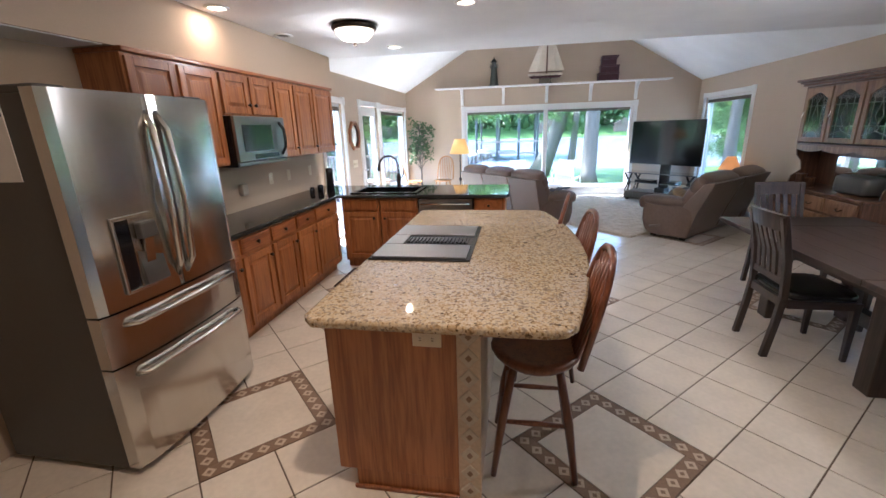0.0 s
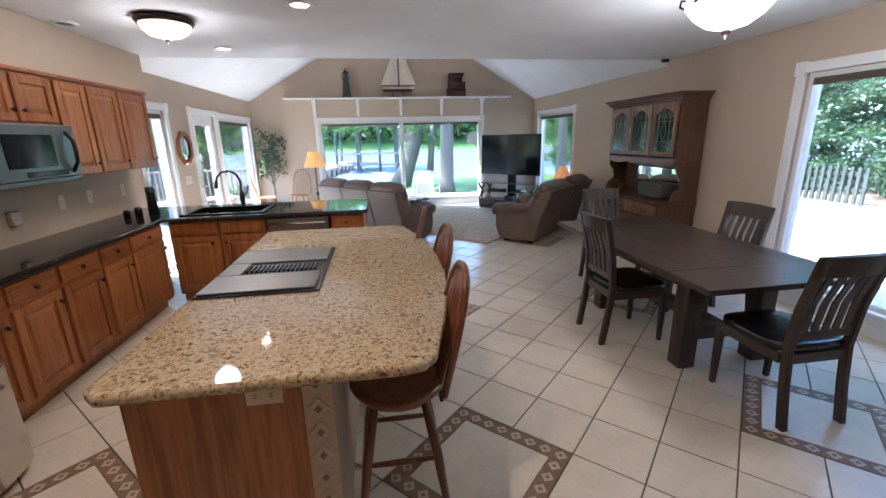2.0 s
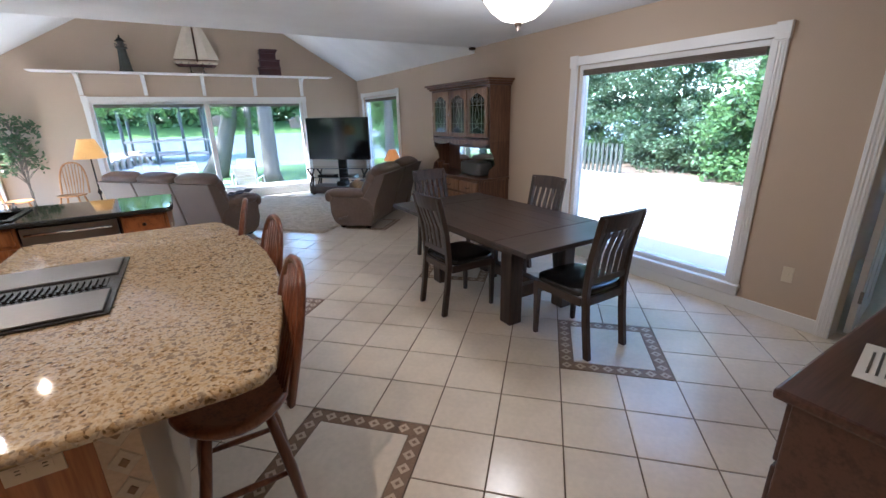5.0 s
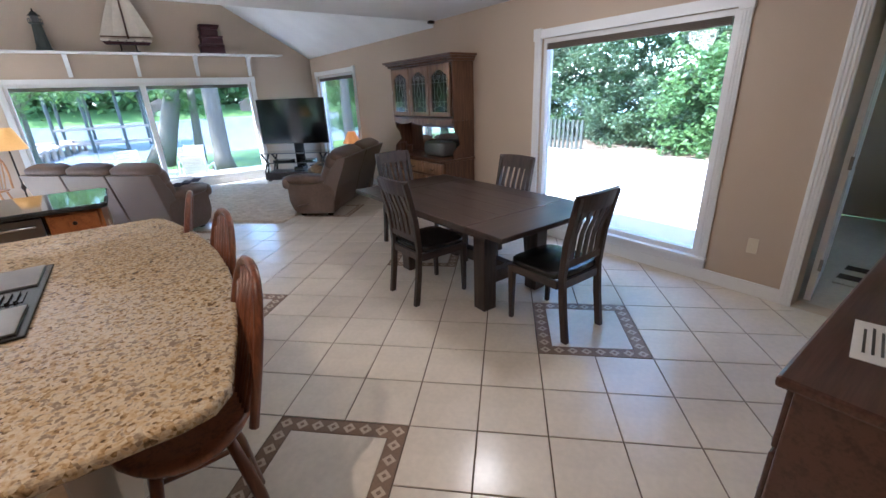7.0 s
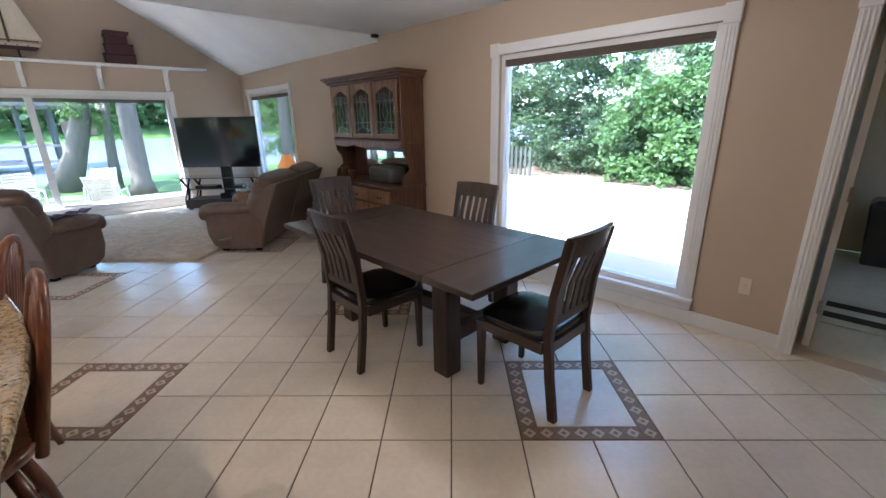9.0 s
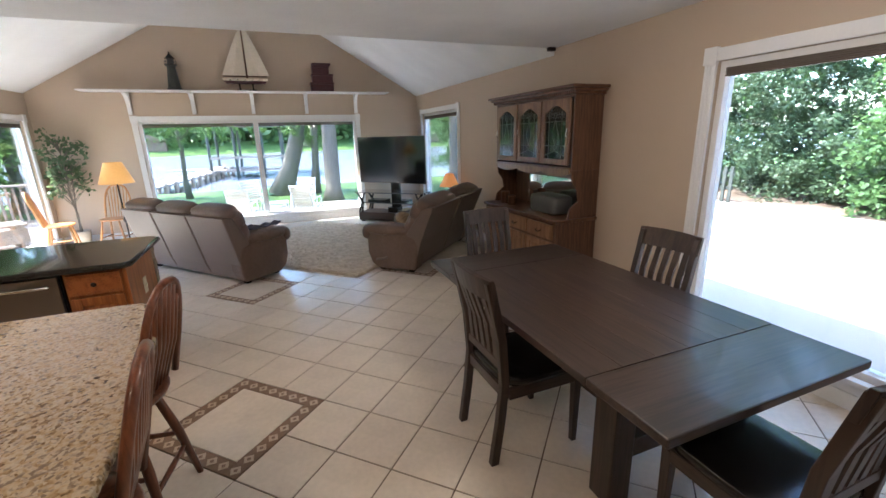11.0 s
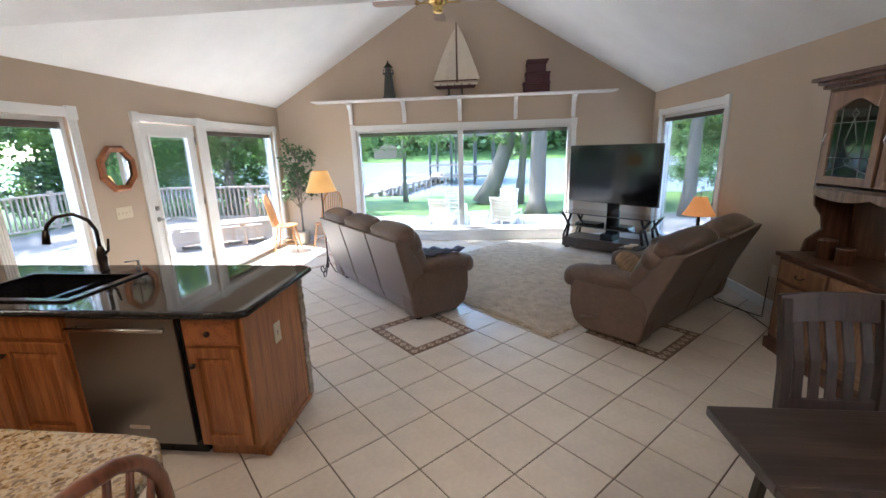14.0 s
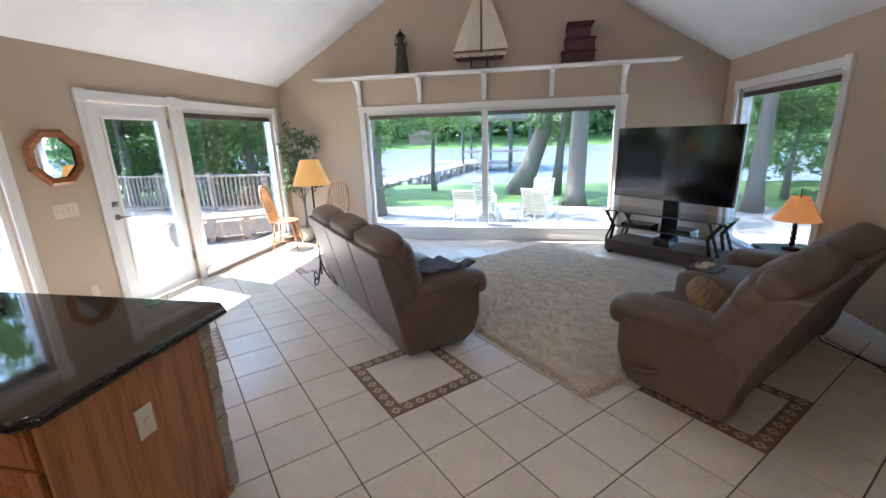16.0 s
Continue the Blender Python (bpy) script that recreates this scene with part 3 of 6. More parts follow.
tree((-2.9, 15.6, NG - 0.05), [(0, 0, 0), (0, 0, 1.2), (0.02, 0, 3), (0.1, 0, 5.5)], 0.2, (2.4, 1.8), 4000, 0.15, "ivy-dark trunk beside the patio", 5, 6, ((-0.3, 0.3, -0.3, 0.3, 0.2, 3.0, 24), (-1.5, 1.2, -1.0, 2.0, 2.3, 4.0, 30)))
tree((7.4, 16.3, NG - 0.05), [(0, 0, 0), (0, 0, 0.9), (0.02, 0, 2.8), (0.1, 0, 5)], 0.23, (2.5, 2.2), 6000, 0.15, "thick mossy trunk beside the house", 6)
tree((9.6, 19.0, NG - 0.05), [(0, 0, 0), (0, 0, 1), (0.1, 0, 2.2), (0.1, 0, 3)], 0.1, (1.8, 1.5), 7000, 0.14, "bright leafy young tree", 7, 6, ((-1.6, 1.6, -1.4, 1.4, 1.0, 3.4, 60),))
for i, (x, y, h) in enumerate(((-12, 16, 4), (-8, 17, 3.2), (-13, 11, 4), (-12.5, 7, 3.6), (-7.5, 20.5, 4.4), (-14, 3, 4))):
    tree((x, y, -0.7), [(0, 0, 0), (0.1, 0, 1.2), (0, 0.1, h * 0.6), (0, 0, h)], 0.2, (2.8, 2.6), 9000, 0.17, "leafy green tree beyond the deck", 20 + i)


def thicket(name, label, x0, x1, y0, y1, z1, clumps, per, size, seed, mat):
    rng = random.Random(seed)
    lf = B()
    for _ in range(clumps):
        x, y = rng.uniform(x0, x1), rng.uniform(y0, y1)
        z = z1 * rng.random() ** 1.25
        k = rng.uniform(0.4, 1.0) * (0.14 + size * 3.4)
        leaves(lf, rng, (x, y, z), (k, k, k * 0.85), per, size)
    return tagged(lf.make(name, mat), label, "bushes", "", "stuff")


M_HEDGE = leafy("hedge_leaf", (0.085, 0.13, 0.06), (0.04, 0.068, 0.034), 1.2)
# lighter leaf colour that carries the sunlight on the shrubs
M_SHRUB_LIT = leafy("sunlit_shrub_leaf", (0.11, 0.19, 0.06), (0.06, 0.115, 0.035), 2.0)
M_FAR = leafy("far_leaf", (0.11, 0.18, 0.05), (0.05, 0.10, 0.035), 0.6)
thicket("hedge", "dense green bushes beyond the driveway", 11.6, 14.5, -4, 13, 6.0, 1500, 120, 0.10, 31, M_HEDGE)
thicket("hedge", "dark green woods behind the bushes", 14.5, 18.5, -8, 16, 10, 380, 60, 0.3, 32, M_TREELEAF)
thicket("hedge", "bright leafy bushes by the lake shore", 9, 17, 20, 28, 5.5, 420, 70, 0.16, 36, M_SHRUB_LIT)
thicket("hedge", "leafy green bushes along the shore beyond the deck", -17, -7.4, 15.5, 22, 5.5, 420, 60, 0.2, 38, M_TREELEAF)
thicket("hedge", "bright green shrubs at the edge of the driveway", 11.0, 12.6, 2.4, 6.0, 2.6, 190, 60, 0.13, 37, M_SHRUB_LIT)
setting(B().box(11.2, -6, -0.3, 18, 14, -0.08).make("mulch_bed", M_MULCH), "brown mulch bed under the bushes")
thicket("undergrowth", "green undergrowth beyond the deck railing", -18, -12.5, 0, 20, 5, 380, 60, 0.22, 33, M_HEDGE)
thicket("far_woods", "wooded far shore of the lake", -110, 130, 104, 125, 17, 2600, 26, 1.6, 34, M_FAR)
b = B()
rng = random.Random(5)
for _ in range(14):
    x, w_, h_ = rng.uniform(-70, 90), rng.uniform(4, 7), rng.uniform(1.4, 2.2)
    b.box(x, 102, -0.3, x + w_, 103.2, h_)
    b.loft([[(x - 0.4, y, h_), (x + w_ + 0.4, y, h_), (x + w_ * 0.5, y, h_ + 1.2)] for y in (101.6, 103.4)])
tagged(b.make("far_houses", M_MULCH), "small brown houses along the far shore", "houses", "", "stuff")

# dock and boathouse
dock = thing("dock", "long grey timber dock on posts", "dock")
pd, qd = Vector((-5.9, 21.6, -0.45)), Vector((-2.9, 40.5, -0.45))
m = Matrix.Translation(pd) @ Matrix.Rotation(math.atan2(qd.y - pd.y, qd.x - pd.x), 4, "Z")
ln = (qd - pd).length
b = B()
for i in range(60):
    b.obox(m, ln * i / 60, -0.75, -0.14, ln * (i + 0.94) / 60, 0.75, -0.05)
b.obox(m, ln - 2, -3.0, -0.12, ln, 3.5, -0.05)
b.make("decking", M_DECK, dock)
for i in range(15):
    for s in (-0.7, 0.7):
        c = m @ Vector((ln * i / 14.0, s, 0))
        B().tube([(c.x, c.y, -1.9), (c.x, c.y, -0.42)], 0.11, 8).make("piling", M_RAIL, dock)
bh = thing("boathouse", "open boathouse roof on dark posts", "boathouse", pose(-0.6, 36, 0))
for x in (-2.6, -0.9, 0.9, 2.4):
    for y in (0, 5.2):
        B().tube([(x, y, -1.9), (x, y, 2.75)], 0.1, 8).make("post", M_GREENP, bh)
B().loft([[(-3.4, y, 2.7), (3.2, y, 2.7), (3.2, y, 2.82), (-0.1, y, 3.7), (-3.4, y, 2.82)] for y in (-0.8, 6.2)]).make("roof", M_BARK, bh)
B().box(-2.9, -0.3, -0.6, -2.2, 5.6, -0.45).box(-2.6, -0.1, 0.35, 2.5, 0.1, 0.5).box(-2.6, 0, -0.6, 2.6, 0.7, -0.45).make("walkway", M_RAIL, bh)


def patio_chair(at, rz, name="patio_chair"):
    r = thing(name, "white slatted patio chair", "chair", pose(at[0], at[1], -0.6, 0, 0, rz), "patio chairs")
    bb = B()
    for s in (-0.3, 0.3):
        bb.tube([(s, -0.4, 0.02), (s, 0.35, 0.02), (s, 0.38, 0.3), (s, 0.3, 0.6), (s, -0.3, 0.58), (s, -0.38, 0.3), (s, -0.4, 0.02)], 0.022, 8)
        bb.tube([(s * 0.9, 0.25, 0.4), (s * 0.9, -0.25, 0.33), (s * 0.9, -0.52, 1.0)], 0.02, 8)
    bb.make("frame", M_WHITE, r, smooth=True)
    sl = B()
    for i in range(6):
        y = 0.22 - i * 0.085
        sl.box(-0.26, y - 0.035, 0.40 - i * 0.013, 0.26, y + 0.035, 0.42 - i * 0.013)
    for i in range(8):
        k = i / 7
        sl.obox(pose(0, -0.27 - 0.23 * k, 0.42 + 0.55 * k, -22, 0, 0), -0.26, -0.012, -0.03, 0.26, 0.012, 0.03)
    sl.make("slat", M_SAIL, r)
    return r


pc = patio_chair((0.05, 14.0), -10)
for x, y, a in ((1.75, 14.1, -25), (1.75, 15.5, 160), (0.25, 15.6, -170)):
    copy_thing(pc, pose(x, y, -0.6, 0, 0, a))
pt = thing("patio_table", "low white patio table", "table", pose(0.95, 14.8, -0.6))
B().box(-0.3, -0.3, 0.4, 0.3, 0.3, 0.43).make("top", M_WHITE, pt, bevel=0.01)
for x in (-0.26, 0.26):
    for y in (-0.26, 0.26):
        B().box(x - 0.02, y - 0.02, 0, x + 0.02, y + 0.02, 0.4).make("leg", M_WHITE, pt)
fence = thing("garden_fence", "short dark picket fence beyond the driveway", "fence")
b = B()
for i in range(14):
    b.box(10.9, 8.0 + i * 0.16, -0.15, 10.94, 8.07 + i * 0.16, 0.75)
b.box(10.95, 8.0, 0.2, 10.98, 10.2, 0.28).box(10.95, 8.0, 0.55, 10.98, 10.2, 0.62)
b.make("picket", M_GREENP, fence)

# ---- kitchen ----
def panel_door(parent, x, y0, y1, z0, z1, mat, knob=None, facing="x", d=1, name="door"):
    """A raised-panel front on the plane x (or y), standing proud by 2 cm."""
    bb = B()
    f, t = 0.055, 0.02

    def bx(a0, a1, lo, hi, t0, t1):
        q0, q1 = sorted((x + d * t0, x + d * t1))
        if facing == "x":
            bb.box(q0, a0, lo, q1, a1, hi)
        else:
            bb.box(a0, q0, lo, a1, q1, hi)
    if z1 - z0 > 0.25:
        bx(y0, y0 + f, z0, z1, 0.001, t)
        bx(y1 - f, y1, z0, z1, 0.001, t)
        bx(y0 + f, y1 - f, z0, z0 + f, 0.001, t)
        bx(y0 + f, y1 - f, z1 - f, z1, 0.001, t)
        bx(y0 + f, y1 - f, z0 + f, z1 - f, 0.001, 0.008)
        a0, a1, lo, hi, g = y0 + f + 0.008, y1 - f - 0.008, z0 + f + 0.008, z1 - f - 0.008, 0.028
        ring = []
        for k, tt in ((0, 0.007), (g, 0.019)):
            q = [(a0 + k, lo + k), (a1 - k, lo + k), (a1 - k, hi - k), (a0 + k, hi - k)]
            ring.append([(x + d * tt, a, z) if facing == "x" else (a, x + d * tt, z) for a, z in q])
        bb.loft(ring)
    else:
        bx(y0, y1, z0, z1, 0.001, t)
        bx(y0 + 0.02, y1 - 0.02, z0 + 0.02, z1 - 0.02, t, t + 0.004)
    ob = bb.make(name, mat, parent, bevel=0.004)
    if knob:
        kk = B().lathe([(0.0, 0.0), (0.007, 0.001), (0.006, 0.012), (0.016, 0.018), (0.014, 0.027), (0.0, 0.03)], 12)
        rot = pose(0, 0, 0, 0, 90 * d, 0) if facing == "x" else pose(0, 0, 0, -90 * d, 0, 0)
        at = (x + d * t, knob[0], knob[1]) if facing == "x" else (knob[0], x + d * t, knob[1])
        bmesh.ops.transform(kk.bm, matrix=Matrix.Translation(at) @ rot, verts=kk.bm.verts)
        kk.make("knob", M_IRON, ob, smooth=True)
    return ob


XF, XU = -2.0, -2.25
for y0, y1 in ((2.38, 2.78), (2.78, 3.2), (3.2, 3.63), (3.63, 4.03), (4.03, 4.6)):
    c = thing("base_cabinet", "honey oak base cabinet with drawer and door", "cabinet", group="base cabinets")
    B().box(XL + 0.01, y0, 0.1, XF, y1, 0.865).box(XL + 0.05, y0, 0, XF - 0.07, y1, 0.1).make("body", M_OAK, c)
    panel_door(c, XF, y0 + 0.02, y1 - 0.02, 0.73, 0.85, M_OAKH, ((y0 + y1) / 2, 0.79), name="drawer")
    panel_door(c, XF, y0 + 0.02, y1 - 0.02, 0.13, 0.70, M_OAK, (y1 - 0.05, 0.63))
for y0, y1, z0, nd in ((2.37, 3.19, 1.38, 2), (3.2, 3.965, 1.775, 2), (3.97, 4.34, 1.38, 1), (4.34, 4.78, 1.38, 1), (4.78, 5.3, 1.38, 1)):
    c = thing("wall_cabinet", "honey oak raised-panel wall cabinet under the soffit", "cabinet", group="wall cabinets")
    B().box(XL + 0.003, y0, z0, XU, y1, 2.118).make("body", M_OAK, c)
    w_ = (y1 - y0) / nd
    for i in range(nd):
        s = y0 + i * w_
        panel_door(c, XU, s + 0.015, s + w_ - 0.015, z0 + 0.015, 2.1, M_OAK, (s + (w_ - 0.045 if i % 2 == 0 else 0.045), z0 + 0.09))
c = thing("cabinet_crown", "oak crown strip along the wall cabinets", "molding")
B().box(XL + 0.003, 2.36, 2.119, XU + 0.03, 5.31, 2.149).make("strip", M_OAKH, c, bevel=0.008)
mw = thing("microwave", "stainless over-range microwave with black window", "microwave")
MX = -2.19
B().box(XL + 0.01, 3.205, 1.36, MX, 3.96, 1.77).make("body", M_BLACK, mw)
B().box(MX, 3.205, 1.40, MX + 0.03, 3.96, 1.77).box(MX, 3.205, 1.36, MX + 0.02, 3.96, 1.395).make("front", M_STEELD, mw, bevel=0.006)
B().box(MX + 0.031, 3.29, 1.48, MX + 0.034, 3.72, 1.70).make("window", M_SCREEN, mw)
B().box(MX + 0.031, 3.42, 1.415, MX + 0.034, 3.80, 1.455).make("keypad", M_SCREEN, mw)
B().tube([(MX + 0.03, 3.86, 1.43), (MX + 0.075, 3.86, 1.5), (MX + 0.08, 3.86, 1.58), (MX + 0.075, 3.86, 1.66), (MX + 0.03, 3.86, 1.72)], 0.014).make("handle", M_BLACK, mw, smooth=True)

# dark counter with peninsula
ct = thing("counter", "polished black granite counter with peninsula", "counter")
b = B()
z0, z1 = 0.868, 0.908
b.box(XL + 0.002, 2.38, z0, -1.975, 5.45, z1)
SX0, SX1, SY0, SY1 = -1.84, -1.06, 4.72, 5.24
b.box(-1.975, 4.61, z0, SX0, 5.45, z1).box(SX0, 4.61, z0, SX1, SY0, z1).box(SX0, SY1, z0, SX1, 5.45, z1)
b.prism([(SX1, 4.61), (-0.03, 4.61), (0.0, 4.64), (0.0, 5.40), (-0.06, 5.45), (SX1, 5.45)], z0, z1)
b.make("slab", M_BGRAN, ct)
zc = (z0 + z1) / 2
b = B().tube([(-1.975, 2.38, zc), (-1.975, 4.61, zc), (-0.03, 4.61, zc), (0.0, 4.64, zc), (0.0, 5.40, zc), (-0.06, 5.45, zc), (-2.5, 5.45, zc)], 0.0198, 10)
b.make("edge", M_BGRAN, ct, smooth=True)
sk = thing("sink", "black composite double sink set in the counter", "sink")
b = B()
b.box(SX0 - 0.02, SY0 - 0.02, z1 + 0.001, SX1 + 0.02, SY0 + 0.03, z1 + 0.012).box(SX0 - 0.02, SY1 - 0.05, z1 + 0.001, SX1 + 0.02, SY1 + 0.02, z1 + 0.012)
b.box(SX0 - 0.02, SY0 + 0.03, z1 + 0.001, SX0 + 0.03, SY1 - 0.05, z1 + 0.012).box(SX1 - 0.03, SY0 + 0.03, z1 + 0.001, SX1 + 0.02, SY1 - 0.05, z1 + 0.012)
b.make("rim", M_BLACK, sk, bevel=0.005)
b = B()
b.box(SX0 + 0.005, SY0 + 0.005, 0.70, SX1 - 0.005, SY1 - 0.005, 0.715)
b.box(SX0 + 0.005, SY0 + 0.005, 0.715, SX0 + 0.02, SY1 - 0.005, z1).box(SX1 - 0.02, SY0 + 0.005, 0.715, SX1 - 0.005, SY1 - 0.005, z1)
b.box(SX0 + 0.02, SY0 + 0.005, 0.715, SX1 - 0.02, SY0 + 0.02, z1).box(SX0 + 0.02, SY1 - 0.02, 0.715, SX1 - 0.02, SY1 - 0.005, z1)
b.box(-1.36, SY0 + 0.02, 0.715, -1.33, SY1 - 0.02, 0.87)
b.make("bowl", M_BLACK, sk)
fc = thing("faucet", "dark bronze gooseneck faucet with lever", "faucet", pose(-1.42, 5.32, z1))
b = B().lathe([(0.03, 0), (0.03, 0.012), (0.024, 0.03), (0.03, 0.08), (0.028, 0.13), (0.014, 0.17)], 14)
b.tube([(0, 0, 0.15), (0, 0, 0.28), (-0.02, -0.02, 0.35), (-0.08, -0.06, 0.40), (-0.15, -0.11, 0.39), (-0.19, -0.14, 0.34), (-0.2, -0.15, 0.30)], 0.012, 10)
b.tube([(-0.2, -0.15, 0.31), (-0.205, -0.152, 0.27), (-0.21, -0.155, 0.22)], [0.014, 0.02, 0.022], 12)
b.make("spout", M_IRON, fc, smooth=True)
B().tube([(0.02, 0, 0.11), (0.06, 0.0, 0.14), (0.075, 0, 0.22)], [0.012, 0.009, 0.007]).make("lever", M_IRON, fc, smooth=True)
sd = thing("soap_dispenser", "steel pump soap dispenser on the counter", "dispenser", pose(-1.17, 5.33, z1))
B().lathe([(0.018, 0), (0.018, 0.03), (0.008, 0.035), (0.008, 0.06), (0.012, 0.062), (0.012, 0.07)], 12).tube([(0, 0, 0.066), (-0.07, -0.03, 0.062)], 0.005).make("pump", M_STEELD, sd, smooth=True)
vs = thing("utensil_tube", "tall black canister on the counter", "canister", pose(-2.25, 5.05, z1))
B().lathe([(0.045, 0), (0.05, 0.01), (0.042, 0.2), (0.045, 0.27), (0.03, 0.275)], 16).make("body", M_BLACK, vs, smooth=True)
for i, (x, r, h) in enumerate(((-2.3, 0.035, 0.09), (-2.38, 0.03, 0.07))):
    j = thing("spice_jar", "small dark jar on the counter", "jar", pose(x, 4.86 - 0.06 * i, z1), "jars")
    B().lathe([(r, 0), (r, h * 0.8), (r * 0.8, h)], 12).make("body", M_BLACK, j, smooth=True)
cw = thing("candle_warmer", "small tan plug-in warmer on the wall", "warmer", pose(XL, 3.72, 1.11))
B().box(0.001, -0.045, -0.06, 0.05, 0.045, 0.05).make("body", M_BASKET, cw, bevel=0.012)


def plate(at, rot, w=0.07, label="ivory wall outlet plate", n=1, horizontal=False):
    r = thing("outlet_plate", label, "outlet", Matrix.Translation(at) @ pose(0, 0, 0, 0, 0, rot), "wall plates")
    hw, hh = (0.06, 0.036) if horizontal else (w / 2, 0.06)
    B().box(-hw, -0.006, -hh, hw, 0.0, hh).make("cover", M_PLATE, r, bevel=0.002)
    bb = B()
    for i in range(n):
        if horizontal:
            for s in (-0.026, 0.026):
                bb.box(s - 0.014, -0.009, -0.012, s + 0.014, -0.0065, 0.012)
        else:
            cx = (i - (n - 1) / 2) * 0.045
            bb.box(cx - 0.008, -0.014, -0.014, cx + 0.008, -0.0065, 0.014)
    bb.make("socket", M_PLATE, r, bevel=0.001)
    sl = B()
    if horizontal:
        for s in (-0.026, 0.026):
            sl.box(s - 0.006, -0.0105, -0.006, s + 0.004, -0.0092, -0.004).box(s - 0.006, -0.0105, 0.004, s + 0.004, -0.0092, 0.006)
        sl.make("slot", M_BLACK, r)
    else:
        sl.bm.free()
    return r


for y in (4.25, 4.62, 5.15):
    plate((XL, y, 1.15), 90)
plate((XL, 6.77, 1.10), 90, 0.20, "ivory four-gang switch plate", 4)
plate((XL, 6.83, 0.33), 90)
plate((XR, 7.0, 0.4), -90)
plate((XR, 1.45, 0.4), -90)

# peninsula cabinets
YP = 4.66
for x0, x1 in ((-1.95, -1.49), (-1.48, -1.03)):
    c = thing("sink_cabinet", "red-brown oak sink cabinet with door", "cabinet", group="peninsula cabinets")
    B().box(x0, YP, 0.1, x1, 5.33, 0.69).box(x0, YP, 0.69, x1, YP + 0.02, 0.866).box(x0, YP + 0.07, 0, x1, 5.3, 0.1).make("body", M_OAK, c)
    panel_door(c, YP, x0 + 0.02, x1 - 0.02, 0.73, 0.85, M_OAK, None, "y", -1, "drawer")
    panel_door(c, YP, x0 + 0.02, x1 - 0.02, 0.13, 0.70, M_OAK, (x1 - 0.06 if x0 < -1.9 else x0 + 0.06, 0.63), "y", -1)
dw = thing("dishwasher", "stainless dishwasher under the counter", "dishwasher")
B().box(-1.02, YP + 0.01, 0.1, -0.385, 5.25, 0.866).box(-1.0, YP + 0.06, 0, -0.4, 5.2, 0.1).make("body", M_BLACK, dw)
B().box(-1.01, YP - 0.02, 0.11, -0.395, YP + 0.009, 0.85).make("door", M_STEELD, dw, bevel=0.005)
b = B().tube([(-0.98, YP - 0.055, 0.80), (-0.43, YP - 0.055, 0.80)], 0.011, 10)
for x in (-0.95, -0.46):
    b.tube([(x, YP - 0.02, 0.80), (x, YP - 0.055, 0.80)], 0.008)
b.make("handle", M_STEEL, dw, smooth=True)
B().box(-0.77, YP - 0.0225, 0.20, -0.65, YP - 0.0205, 0.225).make("badge", M_STEEL, dw)
c = thing("end_cabinet", "narrow oak cabinet at the end of the peninsula", "cabinet")
B().box(-0.37, YP, 0.1, -0.05, 5.3, 0.866).box(-0.37, YP + 0.06, 0, -0.05, 5.3, 0.1).make("body", M_OAK, c)
panel_door(c, YP, -0.355, -0.065, 0.71, 0.85, M_OAKH, (-0.21, 0.78), "y", -1, "drawer")
panel_door(c, YP, -0.355, -0.065, 0.12, 0.69, M_OAK, (-0.32, 0.6), "y", -1)
b = B().box(-0.049, YP - 0.01, 0.10, -0.03, 5.27, 0.866).box(-0.049, YP + 0.06, 0, -0.03, 5.27, 0.1)
b.make("side_panel", M_OAK, c, bevel=0.003)
b = B()
rng = random.Random(3)
for i in range(17):
    b.box(-0.05, 5.272, 0.008 + i * 0.05, -0.022 + rng.uniform(-0.004, 0.004), 5.335, 0.054 + i * 0.05)
b.make("stone_strip", M_STONE, c, bevel=0.004)
B().box(-0.37, 5.3, 0, -0.052, 5.33, 0.866).make("back_panel", M_OAK, c)
plate((-0.03, 4.96, 0.64), 90)
B_ = B().box(-0.052, YP + 0.05, 0, -0.016, 5.29, 0.035)
B_.make("toe_strip", M_OAK, c, bevel=0.006)
mt = thing("kitchen_mat", "dark brown floor mat before the sink", "mat")
B().box(-1.85, 4.0, 0.002, -1.1, 4.62, 0.014).make("pad", M_MAT, mt, bevel=0.004)

# refrigerator
fg = thing("refrigerator", "stainless french-door refrigerator with water dispenser", "refrigerator")
FY0, FY1, FX = 1.43, 2.36, -1.79
B().box(-2.5, FY0 + 0.01, 0.03, FX, FY1 - 0.01, 1.80).box(-2.4, FY0 + 0.05, 0, FX - 0.05, FY1 - 0.05, 0.03).make("body", M_GREYM, fg, bevel=0.006)
B().box(-2.0, FY0 + 0.02, 1.801, FX + 0.05, FY0 + 0.14, 1.835).box(-2.0, FY1 - 0.14, 1.801, FX + 0.05, FY1 - 0.02, 1.835).make("hinge_cover", M_GREYM, fg, bevel=0.006)


def bowed(bb, y0, y1, lo, hi, x=FX + 0.008, d=0.075, whole=(FY0, FY1)):
    """A door skin bowed gently across its width."""
    n = 12
    pr = []
    for i in range(n + 1):
        y = y0 + (y1 - y0) * i / n
        k = (y - (whole[0] + whole[1]) / 2) / ((whole[1] - whole[0]) / 2)
        e = min(1.0, min(y - y0, y1 - y) / 0.02)
        pr.append((x + d + 0.035 * (1 - k * k) - 0.012 * (1 - e), y))
    pr += [(x, y1), (x, y0)]
    bb.prism(pr, lo, hi)
    return bb


